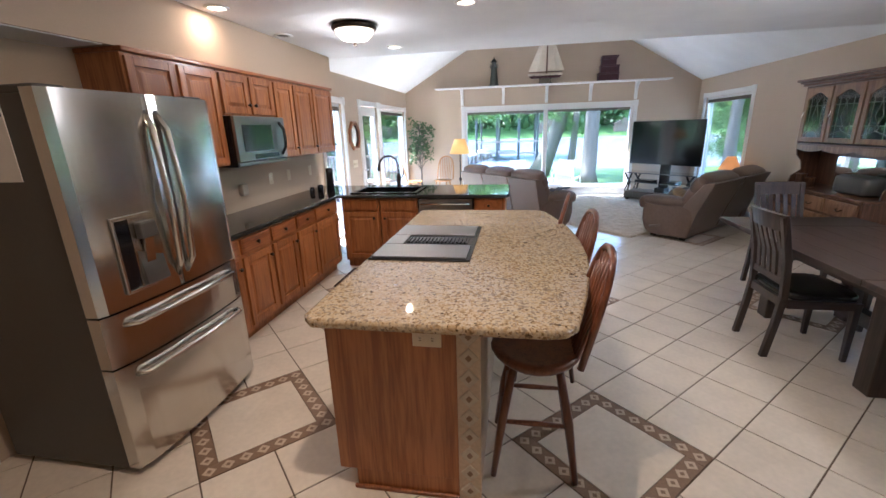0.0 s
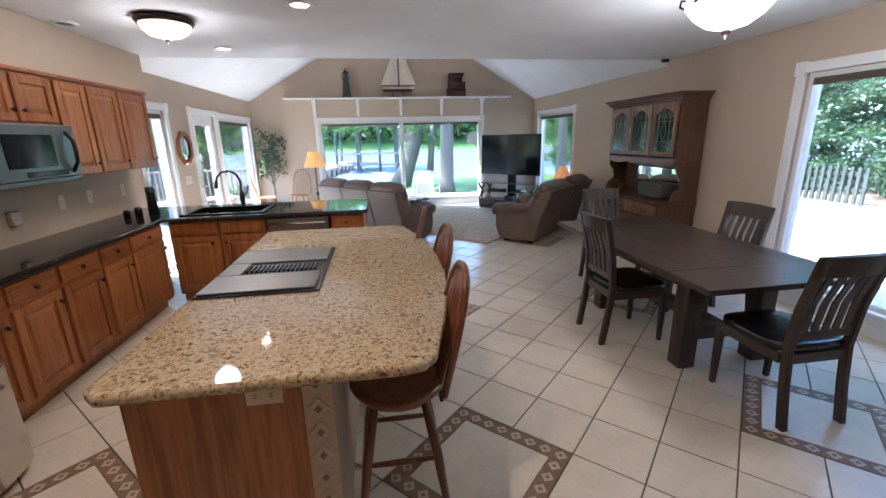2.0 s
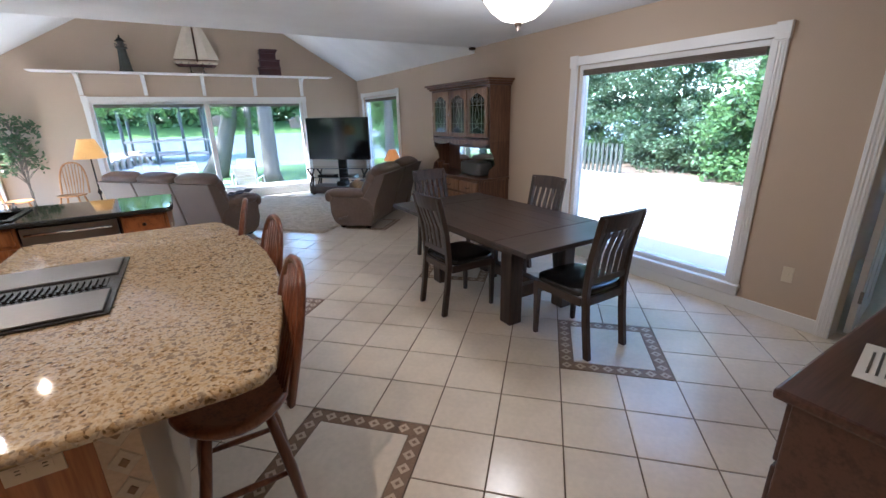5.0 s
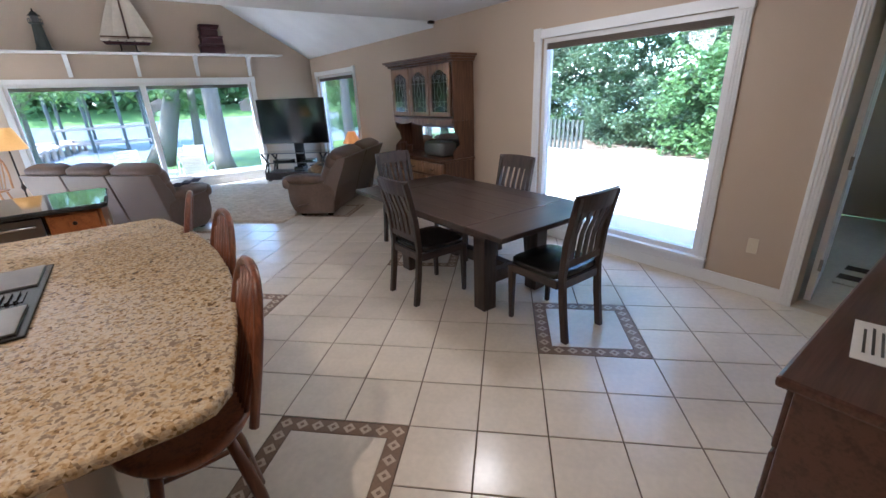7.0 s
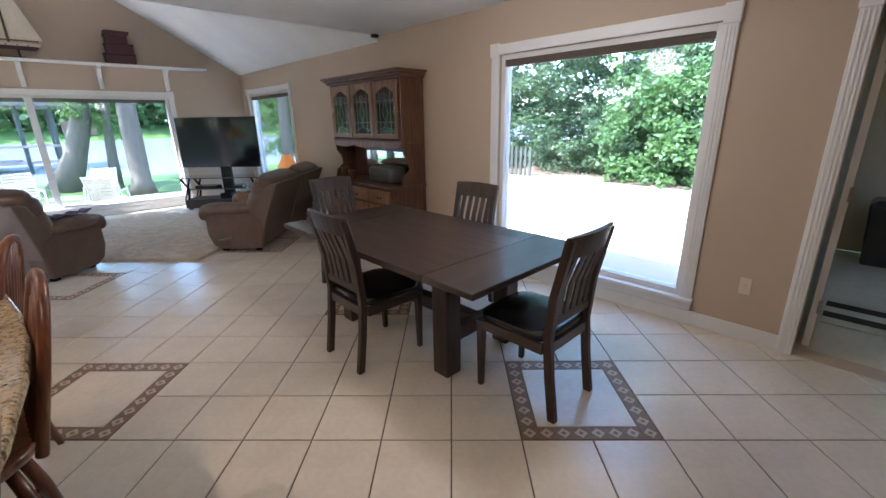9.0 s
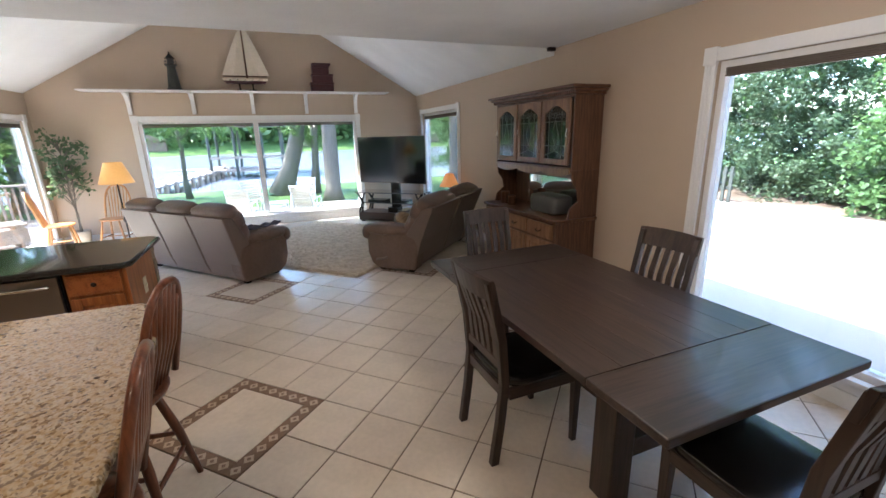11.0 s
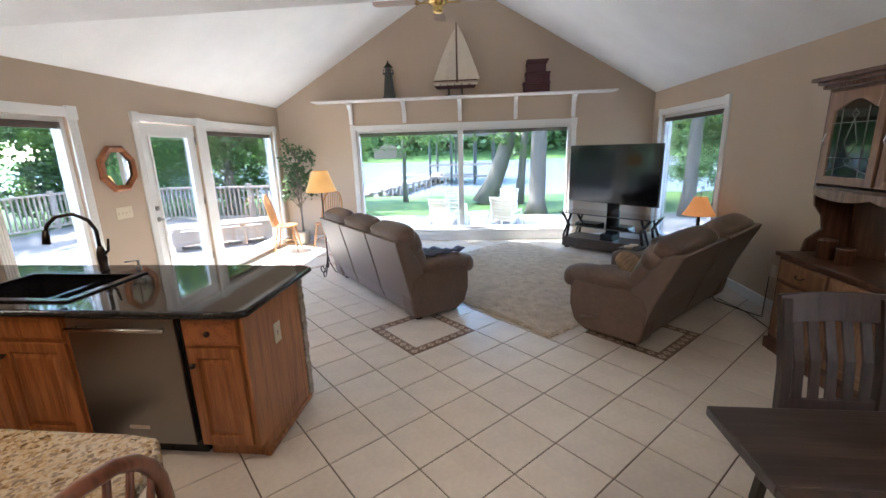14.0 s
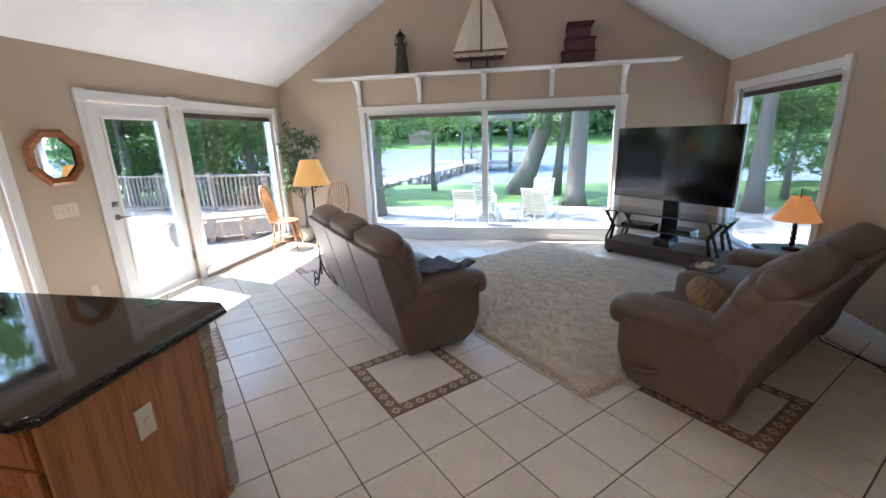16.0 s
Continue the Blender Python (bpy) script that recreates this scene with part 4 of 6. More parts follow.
YM = (FY0 + FY1) / 2
for y0, y1 in ((FY0, YM - 0.003), (YM + 0.003, FY1)):
    bowed(B(), y0, y1, 0.86, 1.82).make("door", M_STEEL, fg)
bowed(B(), FY0, FY1, 0.60, 0.85).make("drawer", M_STEEL, fg)
bowed(B(), FY0, FY1, 0.05, 0.59).make("drawer", M_STEEL, fg)
XD = FX + 0.115
for s in (-0.035, 0.035):
    B().tube([(XD - 0.01, YM + s * 0.9, 0.92), (XD + 0.035, YM + s * 1.2, 1.0), (XD + 0.055, YM + s * 1.4, 1.32), (XD + 0.035, YM + s * 1.2, 1.66), (XD - 0.01, YM + s * 0.9, 1.74)], 0.016, 10).make("handle", M_STEEL, fg, smooth=True)
for z in (0.79, 0.53):
    B().tube([(XD - 0.03, FY0 + 0.09, z), (XD + 0.02, FY0 + 0.12, z), (XD + 0.045, YM, z + 0.005), (XD + 0.02, FY1 - 0.12, z), (XD - 0.03, FY1 - 0.09, z)], 0.015, 10).make("handle", M_STEEL, fg, smooth=True)
DX = FX + 0.104
DY0, DY1 = FY0 + 0.13, FY0 + 0.38
fr_ = B().box(DX, DY0, 0.92, DX + 0.012, DY0 + 0.014, 1.28).box(DX, DY1 - 0.014, 0.92, DX + 0.012, DY1, 1.28)
fr_.box(DX, DY0 + 0.014, 0.92, DX + 0.012, DY1 - 0.014, 0.934).box(DX, DY0 + 0.014, 1.262, DX + 0.012, DY1 - 0.014, 1.28)
fr_.make("dispenser_frame", M_STEEL, fg, bevel=0.003)
B().box(DX - 0.004, DY0 + 0.0145, 0.935, DX + 0.004, DY0 + 0.09, 1.2615).make("control_panel", M_SCREEN, fg, bevel=0.002)
B().box(DX - 0.004, DY0 + 0.0905, 0.935, DX + 0.002, DY1 - 0.0145, 1.2615).make("recess", M_GREYM, fg)
B().loft([[(DX + 0.003, y, 1.12), (DX + 0.008, y, 0.936), (DX + 0.03, y, 0.936)] for y in (DY0 + 0.10, DY1 - 0.02)]).make("drip_tray", M_STEELD, fg)
B().box(DX + 0.003, DY0 + 0.11, 1.16, DX + 0.045, DY1 - 0.05, 1.24).make("spout", M_GREYM, fg, bevel=0.01)
B().loft([[(DX + 0.004 + 0.01 * k, y, z) for y in (DY0 + 0.13, DY1 - 0.07)] + [(DX + 0.016 + 0.01 * k, y, z) for y in (DY1 - 0.07, DY0 + 0.13)] for k, z in ((1.5, 1.159), (0, 1.04))]).make("paddle", M_STEEL, fg)
nt = thing("note_sheet", "white paper sheet on the refrigerator side", "paper")
B().box(-2.1, FY0 + 0.004, 1.46, -1.9, FY0 + 0.0075, 1.76).make("sheet", M_WHITE, nt)
B().box(-2.095, FY0 + 0.001, 1.715, -1.905, FY0 + 0.0035, 1.755).make("heading", M_BLUE, nt)

# island
isl = thing("island", "oak kitchen island with a tan granite top", "island")
right = [(0.2, 1.435), (0.275, 1.45), (0.325, 1.51), (0.40, 1.80), (0.465, 2.13), (0.495, 2.43), (0.50, 2.72), (0.48, 3.0), (0.44, 3.27), (0.375, 3.56), (0.34, 3.68), (0.29, 3.73), (0.2, 3.74)]
top = [(-0.72, 1.435)] + right + [(-0.72, 3.74), (-0.77, 3.69), (-0.77, 1.485)]
b = B().prism(top, 0.866, 0.906)
b.make("top", M_GRAN, isl, bevel=0.014, seg=3)
b = B().box(-0.71, 1.53, 0.1, -0.145, 3.6, 0.865).box(-0.63, 1.532, 0, -0.145, 3.58, 0.1)
b.make("body", M_OAK, isl, bevel=0.003)
B().box(-0.64, 1.515, 0, -0.145, 1.53, 0.02).make("shoe", M_OAKH, isl, bevel=0.004)
B().box(-0.1445, 1.555, 0, -0.05, 3.6, 0.865).make("side", M_WALL, isl)
b = B().box(-0.1445, 1.53, 0, -0.045, 1.554, 0.865)
b.make("mosaic_strip", M_DIAMOND, isl, bevel=0.002)
b, bd = B(), B()
for i in range(9):
    z = 0.05 + i * 0.096
    b.loft([[(-0.095 + 0.044 * k * u, y, z + 0.047 * k * w) for u, w in ((-1, 0), (0, -1), (1, 0), (0, 1))] for y, k in ((1.5305, 1), (1.525, 0.9))])
    bd.loft([[(-0.095 + 0.014 * u, y, z + 0.016 * w) for u, w in ((-1, 0), (0, -1), (1, 0), (0, 1))] for y in (1.5249, 1.522)])
b.make("diamond", M_BASKET, isl)
bd.make("diamond_heart", M_BORDER, isl)
for y0, y1 in ((1.6, 2.22), (2.22, 2.9), (2.9, 3.58)):
    panel_door(isl, -0.71, y0 + 0.02, y1 - 0.02, 0.13, 0.83, M_OAK, None, "x", -1)
plate((-0.265, 1.53, 0.80), 0, label="ivory outlet plate on the island end", horizontal=True)
M_COOK = surface("brushed_cooktop", (0.26, 0.25, 0.24), 0.3, 1.0, 0.06)
ck = thing("cooktop", "stainless downdraft cooktop set in granite", "cooktop")
B().box(-0.75, 2.21, 0.9065, -0.16, 3.04, 0.916).make("frame", M_BLACK, ck, bevel=0.004)
B().box(-0.735, 2.235, 0.9165, -0.185, 2.50, 0.925).box(-0.735, 2.74, 0.9165, -0.185, 3.02, 0.925).box(-0.735, 2.51, 0.9165, -0.62, 2.73, 0.925).make("cover", M_COOK, ck, bevel=0.003)
b = B().box(-0.61, 2.56, 0.9165, -0.21, 2.68, 0.919)
for i in range(16):
    b.box(-0.605 + i * 0.0245, 2.565, 0.919, -0.595 + i * 0.0245, 2.675, 0.926)
b.make("vent_grille", M_BLACK, ck)


def spindle_back(bb, w, base_z, top_z, y, lean, n, r=0.009):
    """Bowed hoop and spindles of a Windsor back; the back stands at -y."""
    pts = []
    for i in range(15):
        a = math.pi * i / 14
        k = math.sin(a) ** 0.6
        z = base_z + (top_z - base_z) * k
        pts.append((-w * math.copysign(abs(math.cos(a)) ** 0.75, math.cos(a)), y - lean * k, z))
    bb.tube(pts, 0.016, 8)
    for i in range(n):
        u = -0.72 + 1.44 * i / (n - 1)
        k = math.sin(math.acos(abs(u) ** 1.33)) ** 0.6
        bb.tube([(u * w * 0.8, y + 0.01, base_z), (u * w * 0.92, y - lean * 0.5 * k, base_z + (top_z - base_z) * k * 0.45), (u * w, y - lean * k, base_z + (top_z - base_z) * k)], [r * 0.8, r * 1.25, r * 0.7], 6)


def stool(m):
    r = thing("bar_stool", "dark cherry Windsor swivel bar stool at the island", "stool", m, "bar stools")
    bb = B()
    bb.loft([[(0.225 * s * math.cos(a) * (1 + 0.06 * math.cos(2 * a)), 0.215 * s * math.sin(a), z) for a in [2 * math.pi * i / 24 for i in range(24)]] for s, z in ((0.8, 0.575), (0.95, 0.585), (1.0, 0.605), (0.97, 0.62), (0.75, 0.612), (0.3, 0.606))])
    bb.make("seat", M_CHERRY, r, smooth=True)
    sp = B()
    spindle_back(sp, 0.185, 0.605, 1.10, -0.18, 0.12, 7, 0.010)
    sp.make("backrest", M_CHERRY, r, smooth=True)
    B().lathe([(0.11, 0.53), (0.11, 0.545), (0.09, 0.55), (0.09, 0.575)], 16).make("swivel", M_BLACK, r)
    for i, (x, y) in enumerate(((-1, -1), (1, -1), (1, 1), (-1, 1))):
        B().tube([(x * 0.105, y * 0.105, 0.54), (x * 0.15, y * 0.15, 0.3), (x * 0.19, y * 0.19, 0.0)], [0.018, 0.022, 0.014], 8).make("leg", M_CHERRY, r, smooth=True)
    rg = B()
    for x0, y0, x1, y1, z in ((-1, -1, 1, -1, 0.2), (-1, 1, 1, 1, 0.2), (-1, -1, -1, 1, 0.28), (1, -1, 1, 1, 0.28), (-1, 1, 1, 1, 0.38)):
        k = 0.19 - z * 0.155
        rg.tube([(x0 * k, y0 * k, z), ((x0 + x1) * k / 2, (y0 + y1) * k / 2, z), (x1 * k, y1 * k, z)], [0.01, 0.014, 0.01], 8)
    rg.make("rung", M_CHERRY, r, smooth=True)
    return r


st = stool(pose(0.19, 1.87, 0, 0, 0, 90))
copy_thing(st, pose(0.265, 2.68, 0, 0, 0, 95))
copy_thing(st, pose(0.195, 3.41, 0, 0, 0, 80))

# ---- dining ----
tb = thing("dining_table", "dark espresso trestle dining table with clipped corners", "table")
TX0, TX1, TY0, TY1 = 1.945, 3.03, 2.15, 4.18
EB = 0.36
for i in range(6):
    x0, x1 = TX0 + (TX1 - TX0) * i / 6, TX0 + (TX1 - TX0) * (i + 1) / 6 - 0.001
    B().box(x0, TY0 + EB + 0.002, 0.725, x1, TY1 - EB - 0.002, 0.762).make("board", M_DARK, tb, bevel=0.0015)
for y0, y1 in ((TY0, TY0 + EB), (TY1 - EB, TY1)):
    B().box(TX0, y0, 0.725, TX1 - 0.001, y1, 0.762).make("end_leaf", M_DARKX, tb, bevel=0.006)
B().box(TX0 + 0.15, TY0 + 0.32, 0.63, TX1 - 0.15, TY1 - 0.32, 0.724).make("apron", M_DARK, tb)
for x in (2.17, 2.75):
    for y in (2.56, 3.64):
        B().box(x, y, 0, x + 0.125, y + 0.125, 0.63).make("leg", M_DARKZ, tb, bevel=0.008)
B().box(2.295, 2.59, 0.2, 2.75, 2.66, 0.30).box(2.295, 3.67, 0.2, 2.75, 3.74, 0.30).box(2.48, 2.66, 0.2, 2.56, 3.67, 0.30).make("stretcher", M_DARK, tb, bevel=0.006)


def dining_chair(m):
    """Faces +y, with its back at -y."""
    r = thing("dining_chair", "dark espresso slat-back dining chair with black seat", "chair", m, "dining chairs")
    for x in (-0.19, 0.19):
        bb = B()
        bb.loft([[(x + u * 0.019, y + w * 0.022, z) for u, w in ((-1, -1), (1, -1), (1, 1), (-1, 1))] for y, z in ((-0.27, 0), (-0.235, 0.25), (-0.215, 0.46), (-0.235, 0.7), (-0.30, 1.0))])
        bb.make("back_post", M_DARKZ, r, bevel=0.004)
    for x in (-0.205, 0.205):
        B().loft([[(x + u * k_, 0.215 + w * k_, z) for u, w in ((-1, -1), (1, -1), (1, 1), (-1, 1))] for k_, z in ((0.015, 0), (0.022, 0.43))]).make("front_leg", M_DARKZ, r, bevel=0.003)
    B().box(-0.21, -0.23, 0.38, 0.21, -0.2, 0.44).box(-0.2, 0.2, 0.38, 0.2, 0.225, 0.44).box(-0.225, -0.2, 0.38, -0.2, 0.2, 0.44).box(0.2, -0.2, 0.38, 0.225, 0.2, 0.44).make("apron", M_DARK, r, bevel=0.003)
    B().cushion(0, 0.01, 0.465, 0.235, 0.235, 0.032, None, 5).make("seat", M_BLACK, r, smooth=True)
    bb = B()
    n = 8
    rings = []
    for i in range(n + 1):
        u = -0.215 + 0.43 * i / n
        c = -0.03 * (1 - (u / 0.215) ** 2)
        rings.append([(u, -0.285 + c, 0.9), (u, -0.262 + c, 0.9), (u, -0.287 + c, 1.015 + 0.008 * (1 - (u / 0.215) ** 2)), (u, -0.312 + c, 1.015)])
    bb.loft(rings)
    bb.make("top_rail", M_DARKZ, r, bevel=0.003)
    B().box(-0.18, -0.236, 0.53, 0.18, -0.215, 0.575).make("lower_rail", M_DARKZ, r, bevel=0.003)
    for i in range(5):
        x = -0.132 + i * 0.066
        c = -0.03 * (1 - (x / 0.215) ** 2)
        B().loft([[(x + u * 0.019, y + w * 0.006, z) for u, w in ((-1, -1), (1, -1), (1, 1), (-1, 1))] for y, z in ((-0.226, 0.57), (-0.235 + c * 0.5, 0.74), (-0.277 + c, 0.905))]).make("slat", M_DARKZ, r)
    return r


dc = dining_chair(pose(2.10, 3.19, 0, 0, 0, -90))
copy_thing(dc, pose(2.49, 2.17, 0, 0, 0, 0))
copy_thing(dc, pose(2.97, 3.28, 0, 0, 0, 93))
# chair at the far end, pulled aside
copy_thing(dc, pose(2.63, 4.31, 0, 0, 0, 180))

# hutch
hu = thing("hutch", "brown wooden china hutch with leaded glass doors", "hutch")
HY0, HY1 = 4.73, 6.2
B().box(3.47, HY0, 0.09, XR - 0.02, HY1, 0.77).box(3.45, HY0 - 0.015, 0, XR - 0.02, HY1 + 0.015, 0.09).make("base", M_HUTCH, hu, bevel=0.004)
B().box(3.44, HY0 - 0.02, 0.771, XR - 0.02, HY1 + 0.02, 0.805).make("counter", M_HUTCH, hu, bevel=0.008)
B().box(3.90, HY0 + 0.03, 0.806, XR - 0.02, HY1 - 0.03, 1.28).make("back", M_HUTCH, hu)
B().box(3.894, HY0 + 0.2, 0.86, 3.8995, HY1 - 0.35, 1.16).make("mirror", M_MIRROR, hu)
for y0, y1 in ((HY0, HY0 + 0.02), (HY1 - 0.02, HY1)):
    B().loft([[(x, y, z) for x, z in ((XR - 0.02, 0.806), (3.60, 0.806), (3.62, 0.90), (3.72, 0.98), (3.70, 1.08), (3.64, 1.16), (3.62, 1.28), (XR - 0.02, 1.28))] for y in (y0, y1)]).make("bracket", M_HUTCH, hu)
b = B().box(3.62, HY0, 1.281, XR - 0.02, HY1, 1.31).box(3.62, HY0, 1.31, XR - 0.02, HY0 + 0.02, 1.98).box(3.62, HY1 - 0.02, 1.31, XR - 0.02, HY1, 1.98)
b.box(XR - 0.035, HY0 + 0.02, 1.31, XR - 0.02, HY1 - 0.02, 1.98).box(3.62, HY0 + 0.02, 1.96, XR - 0.035, HY1 - 0.02, 1.98).box(3.68, HY0 + 0.02, 1.63, XR - 0.035, HY1 - 0.02, 1.645)
b.make("upper_case", M_HUTCH, hu)
n = 24
pts = []
for i in range(n + 1):
    y = HY0 + 0.02 + (HY1 - HY0 - 0.04) * i / n
    pts.append((y, 1.25 - 0.035 * abs(math.sin(3 * math.pi * i / n)) ** 0.7))
b = B().loft([[(x, y, z) for y, z in pts] + [(x, HY1 - 0.02, 1.29), (x, HY0 + 0.02, 1.29)] for x in (3.605, 3.618)])
b.make("scalloped_rail", M_HUTCHD, hu)
B().box(3.585, HY0 - 0.03, 1.981, XR - 0.02, HY1 + 0.03, 2.01).box(3.56, HY0 - 0.05, 2.01, XR - 0.02, HY1 + 0.05, 2.035).box(3.53, HY0 - 0.075, 2.035, XR - 0.02, HY1 + 0.075, 2.062).make("cornice", M_HUTCH, hu, bevel=0.006)
b = B()
for i in range(48):
    y = HY0 - 0.02 + i * 0.0315
    b.box(3.575, y, 1.985, 3.5845, y + 0.018, 2.006)
b.make("dentil", M_HUTCH, hu)
dwid = (HY1 - HY0 - 0.06) / 3
for i in range(3):
    y0 = HY0 + 0.03 + i * dwid + 0.012
    y1 = y0 + dwid - 0.024
    z0, z1, f = 1.33, 1.955, 0.055
    bb = B().box(3.598, y0, z0, 3.619, y0 + f, z1).box(3.598, y1 - f, z0, 3.619, y1, z1).box(3.598, y0 + f, z0, 3.619, y1 - f, z0 + f)
    arch = [(y0 + f + (y1 - y0 - 2 * f) * j / 12, z1 - f - 0.075 + 0.07 * math.sin(math.pi * j / 12) ** 1.3) for j in range(13)]
    bb.loft([[(x, y, z) for y, z in arch] + [(x, y1 - f, z1), (x, y0 + f, z1)] for x in (3.598, 3.619)])
    dd = bb.make("glass_door", M_HUTCHD, hu, bevel=0.003)
    B().box(3.607, y0 + f - 0.004, z0 + f - 0.004, 3.610, y1 - f + 0.004, z1 - f).make("pane", M_CGLASS, dd)
    yc, zc2, hw = (y0 + y1) / 2, (z0 + z1) / 2 - 0.03, (y1 - y0) / 2 - f
    le = B()
    x = 3.604
    for s in (-1, 1):
        le.tube([(x, yc + s * hw * 0.6, z0 + f), (x, yc + s * hw * 0.6, z1 - f - 0.06)], 0.003, 5)
        le.tube([(x, yc, z0 + f + 0.08), (x, yc + s * 0.03, z0 + f + 0.11), (x, yc, z0 + f + 0.14), (x, yc + s * 0.05, zc2), (x, yc, z1 - f - 0.13), (x, yc + s * 0.028, z1 - f - 0.10), (x, yc, z1 - f - 0.07)], 0.003, 5)
        le.tube([(x, yc, z0 + f + 0.08), (x, yc + s * hw, z0 + f + 0.03)], 0.003, 5)
    for q in (0.25, 0.7):
        le.tube([(x, yc - hw, z0 + f + (z1 - z0 - 2 * f) * q), (x, yc + hw, z0 + f + (z1 - z0 - 2 * f) * q)], 0.003, 5)
    le.make("leading", M_STEELD, dd)
    B().tube([(3.596, y1 - 0.02 if i else y0 + 0.03, 1.60), (3.58, y1 - 0.02 if i else y0 + 0.03, 1.62), (3.596, y1 - 0.02 if i else y0 + 0.03, 1.68)], 0.006).make("pull", M_STEEL, dd)
    panel_door(hu, 3.47, y0, y1, 0.60, 0.75, M_HUTCHD, None, "x", -1, "drawer")
    panel_door(hu, 3.47, y0, y1, 0.13, 0.57, M_HUTCHD, None, "x", -1)
    B().tube([(3.448, yc - 0.04, 0.675), (3.43, yc - 0.03, 0.66), (3.428, yc, 0.655), (3.43, yc + 0.03, 0.66), (3.448, yc + 0.04, 0.675)], 0.005).make("pull", M_IRON, hu, smooth=True)
for i, (y, r, h) in enumerate(((5.98, 0.055, 0.14), (5.82, 0.05, 0.11))):
    cn = thing("canister", "brown wooden canister on the hutch counter", "canister", pose(3.62, y, 0.806), "canisters")
    B().lathe([(r, 0), (r, h * 0.9), (r * 1.05, h * 0.92), (r * 1.05, h), (0.01, h * 1.02)], 18).make("body", M_HUTCH, cn, smooth=True)
b_ = thing("bread_box", "dark lidded box on the hutch counter", "box", pose(3.70, 5.15, 0.806))
B().cushion(0, 0, 0.10, 0.13, 0.24, 0.10, None, 6).make("body", M_GREYM, b_, smooth=True)

# sideboard
sb = thing("sideboard", "dark cherry sideboard with carved drawer front", "sideboard")
M_SIDE = wood("cherry_sideboard", (0.085, 0.036, 0.025), (0.045, 0.017, 0.012), "x", 0.3, 0.35)
B().box(1.56, 0.17, 0.06, 2.95, 0.62, 0.815).box(1.6, 0.2, 0, 2.9, 0.6, 0.06).make("body", M_SIDE, sb, bevel=0.006)
B().box(1.52, 0.15, 0.816, 2.99, 0.66, 0.85).make("top", M_SIDE, sb, bevel=0.01)
for i in range(3):
    z0 = 0.1 + i * 0.235
    bb = B()
    bb.box(1.59, 0.621, z0, 2.92, 0.64, z0 + 0.215)
    dr = bb.make("drawer", M_SIDE, sb, bevel=0.006)
    for x in (1.85, 2.65):
        B().tube([(x - 0.05, 0.64, z0 + 0.13), (x - 0.04, 0.67, z0 + 0.10), (x, 0.675, z0 + 0.09), (x + 0.04, 0.67, z0 + 0.10), (x + 0.05, 0.64, z0 + 0.13)], 0.006).make("pull", M_STEEL, dr, smooth=True)
fl = thing("flyer", "printed white flyer on the sideboard", "paper", pose(1.92, 0.47, 0.852, 0, 0, 8))
B().box(-0.14, -0.11, 0, 0.14, 0.11, 0.002).make("sheet", M_WHITE, fl)
B().box(-0.09, -0.07, 0.0022, 0.0, -0.01, 0.003).make("photo", M_BLUE, fl)
b = B()
for i in range(4):
    b.box(-0.09, 0.02 + i * 0.02, 0.0022, 0.10 - 0.02 * (i % 2), 0.027 + i * 0.02, 0.003)
b.make("text_bar", M_GREYM, fl)

# utility room things
um = thing("striped_mat", "brown striped mat on the utility floor", "mat")
for i in range(5):
    B().box(4.7 + i * 0.13, 0.15, 0.001, 4.825 + i * 0.13, 1.05, 0.010).make("stripe", M_MAT if i % 2 else M_BASKET, um)
us = thing("shelf_rack", "white wire shelf of boxes", "shelf")
B().box(6.8, -1.0, 1.98, 7.19, 1.4, 2.0).box(6.8, -1.0, 1.96, 6.82, 1.4, 2.03).make("rack", M_TRIM, us)
for i, (y, h, mm) in enumerate(((1.1, 0.3, M_BLUE), (0.75, 0.36, M_WHITE), (0.4, 0.34, M_GREENP), (0.0, 0.3, M_BLUE), (-0.4, 0.35, M_BASKET))):
    x = thing("storage_box", "closed storage box on the wire shelf", "box", pose(6.98, y, 2.001), "storage boxes")
    B().box(-0.15, -0.14, 0, 0.15, 0.14, h).make("body", mm, x, bevel=0.01)
hm = thing("laundry_hamper", "black laundry hamper on the floor", "hamper", pose(6.8, 0.75, 0))
B().loft([[(s * 0.2 * x, s * 0.2 * y, z) for x, y in ((-1, -1), (1, -1), (1, 1), (-1, 1))] for s, z in ((0.85, 0), (1.05, 0.6), (1.1, 0.62), (0.9, 0.68))]).make("body", M_BLACK, hm, bevel=0.03)
lb = thing("laundry_basket", "white slotted laundry basket", "basket", pose(6.75, 0.2, 0))
b = B()
for i in range(14):
    a = i * math.pi * 2 / 14
    b.tube([(0.2 * math.cos(a), 0.26 * math.sin(a), 0.01), (0.24 * math.cos(a), 0.3 * math.sin(a), 0.28)], 0.018, 6)
for z, s in ((0.02, 1), (0.15, 1.1), (0.28, 1.2)):
    b.tube([(0.2 * s * math.cos(a), 0.26 * s * math.sin(a), z) for a in [i * math.pi * 2 / 20 for i in range(21)]], 0.02, 6)
b.make("body", M_WHITE, lb)
wb = thing("white_bin", "white wall-hung utility bin", "bin", pose(7.0, 0.1, 0.55))
B().loft([[(s * 0.18 * x, s * 0.32 * y, z) for x, y in ((-1, -1), (1, -1), (1, 1), (-1, 1))] for s, z in ((0.9, 0), (1.0, 0.4), (1.05, 0.42))]).make("body", M_WHITE, wb, bevel=0.02)
B().box(-0.15, -0.25, -0.55, -0.1, -0.2, 0).box(-0.15, 0.2, -0.55, -0.1, 0.25, 0).box(0.1, -0.25, -0.55, 0.15, -0.2, 0).box(0.1, 0.2, -0.55, 0.15, 0.25, 0).make("leg", M_WHITE, wb)

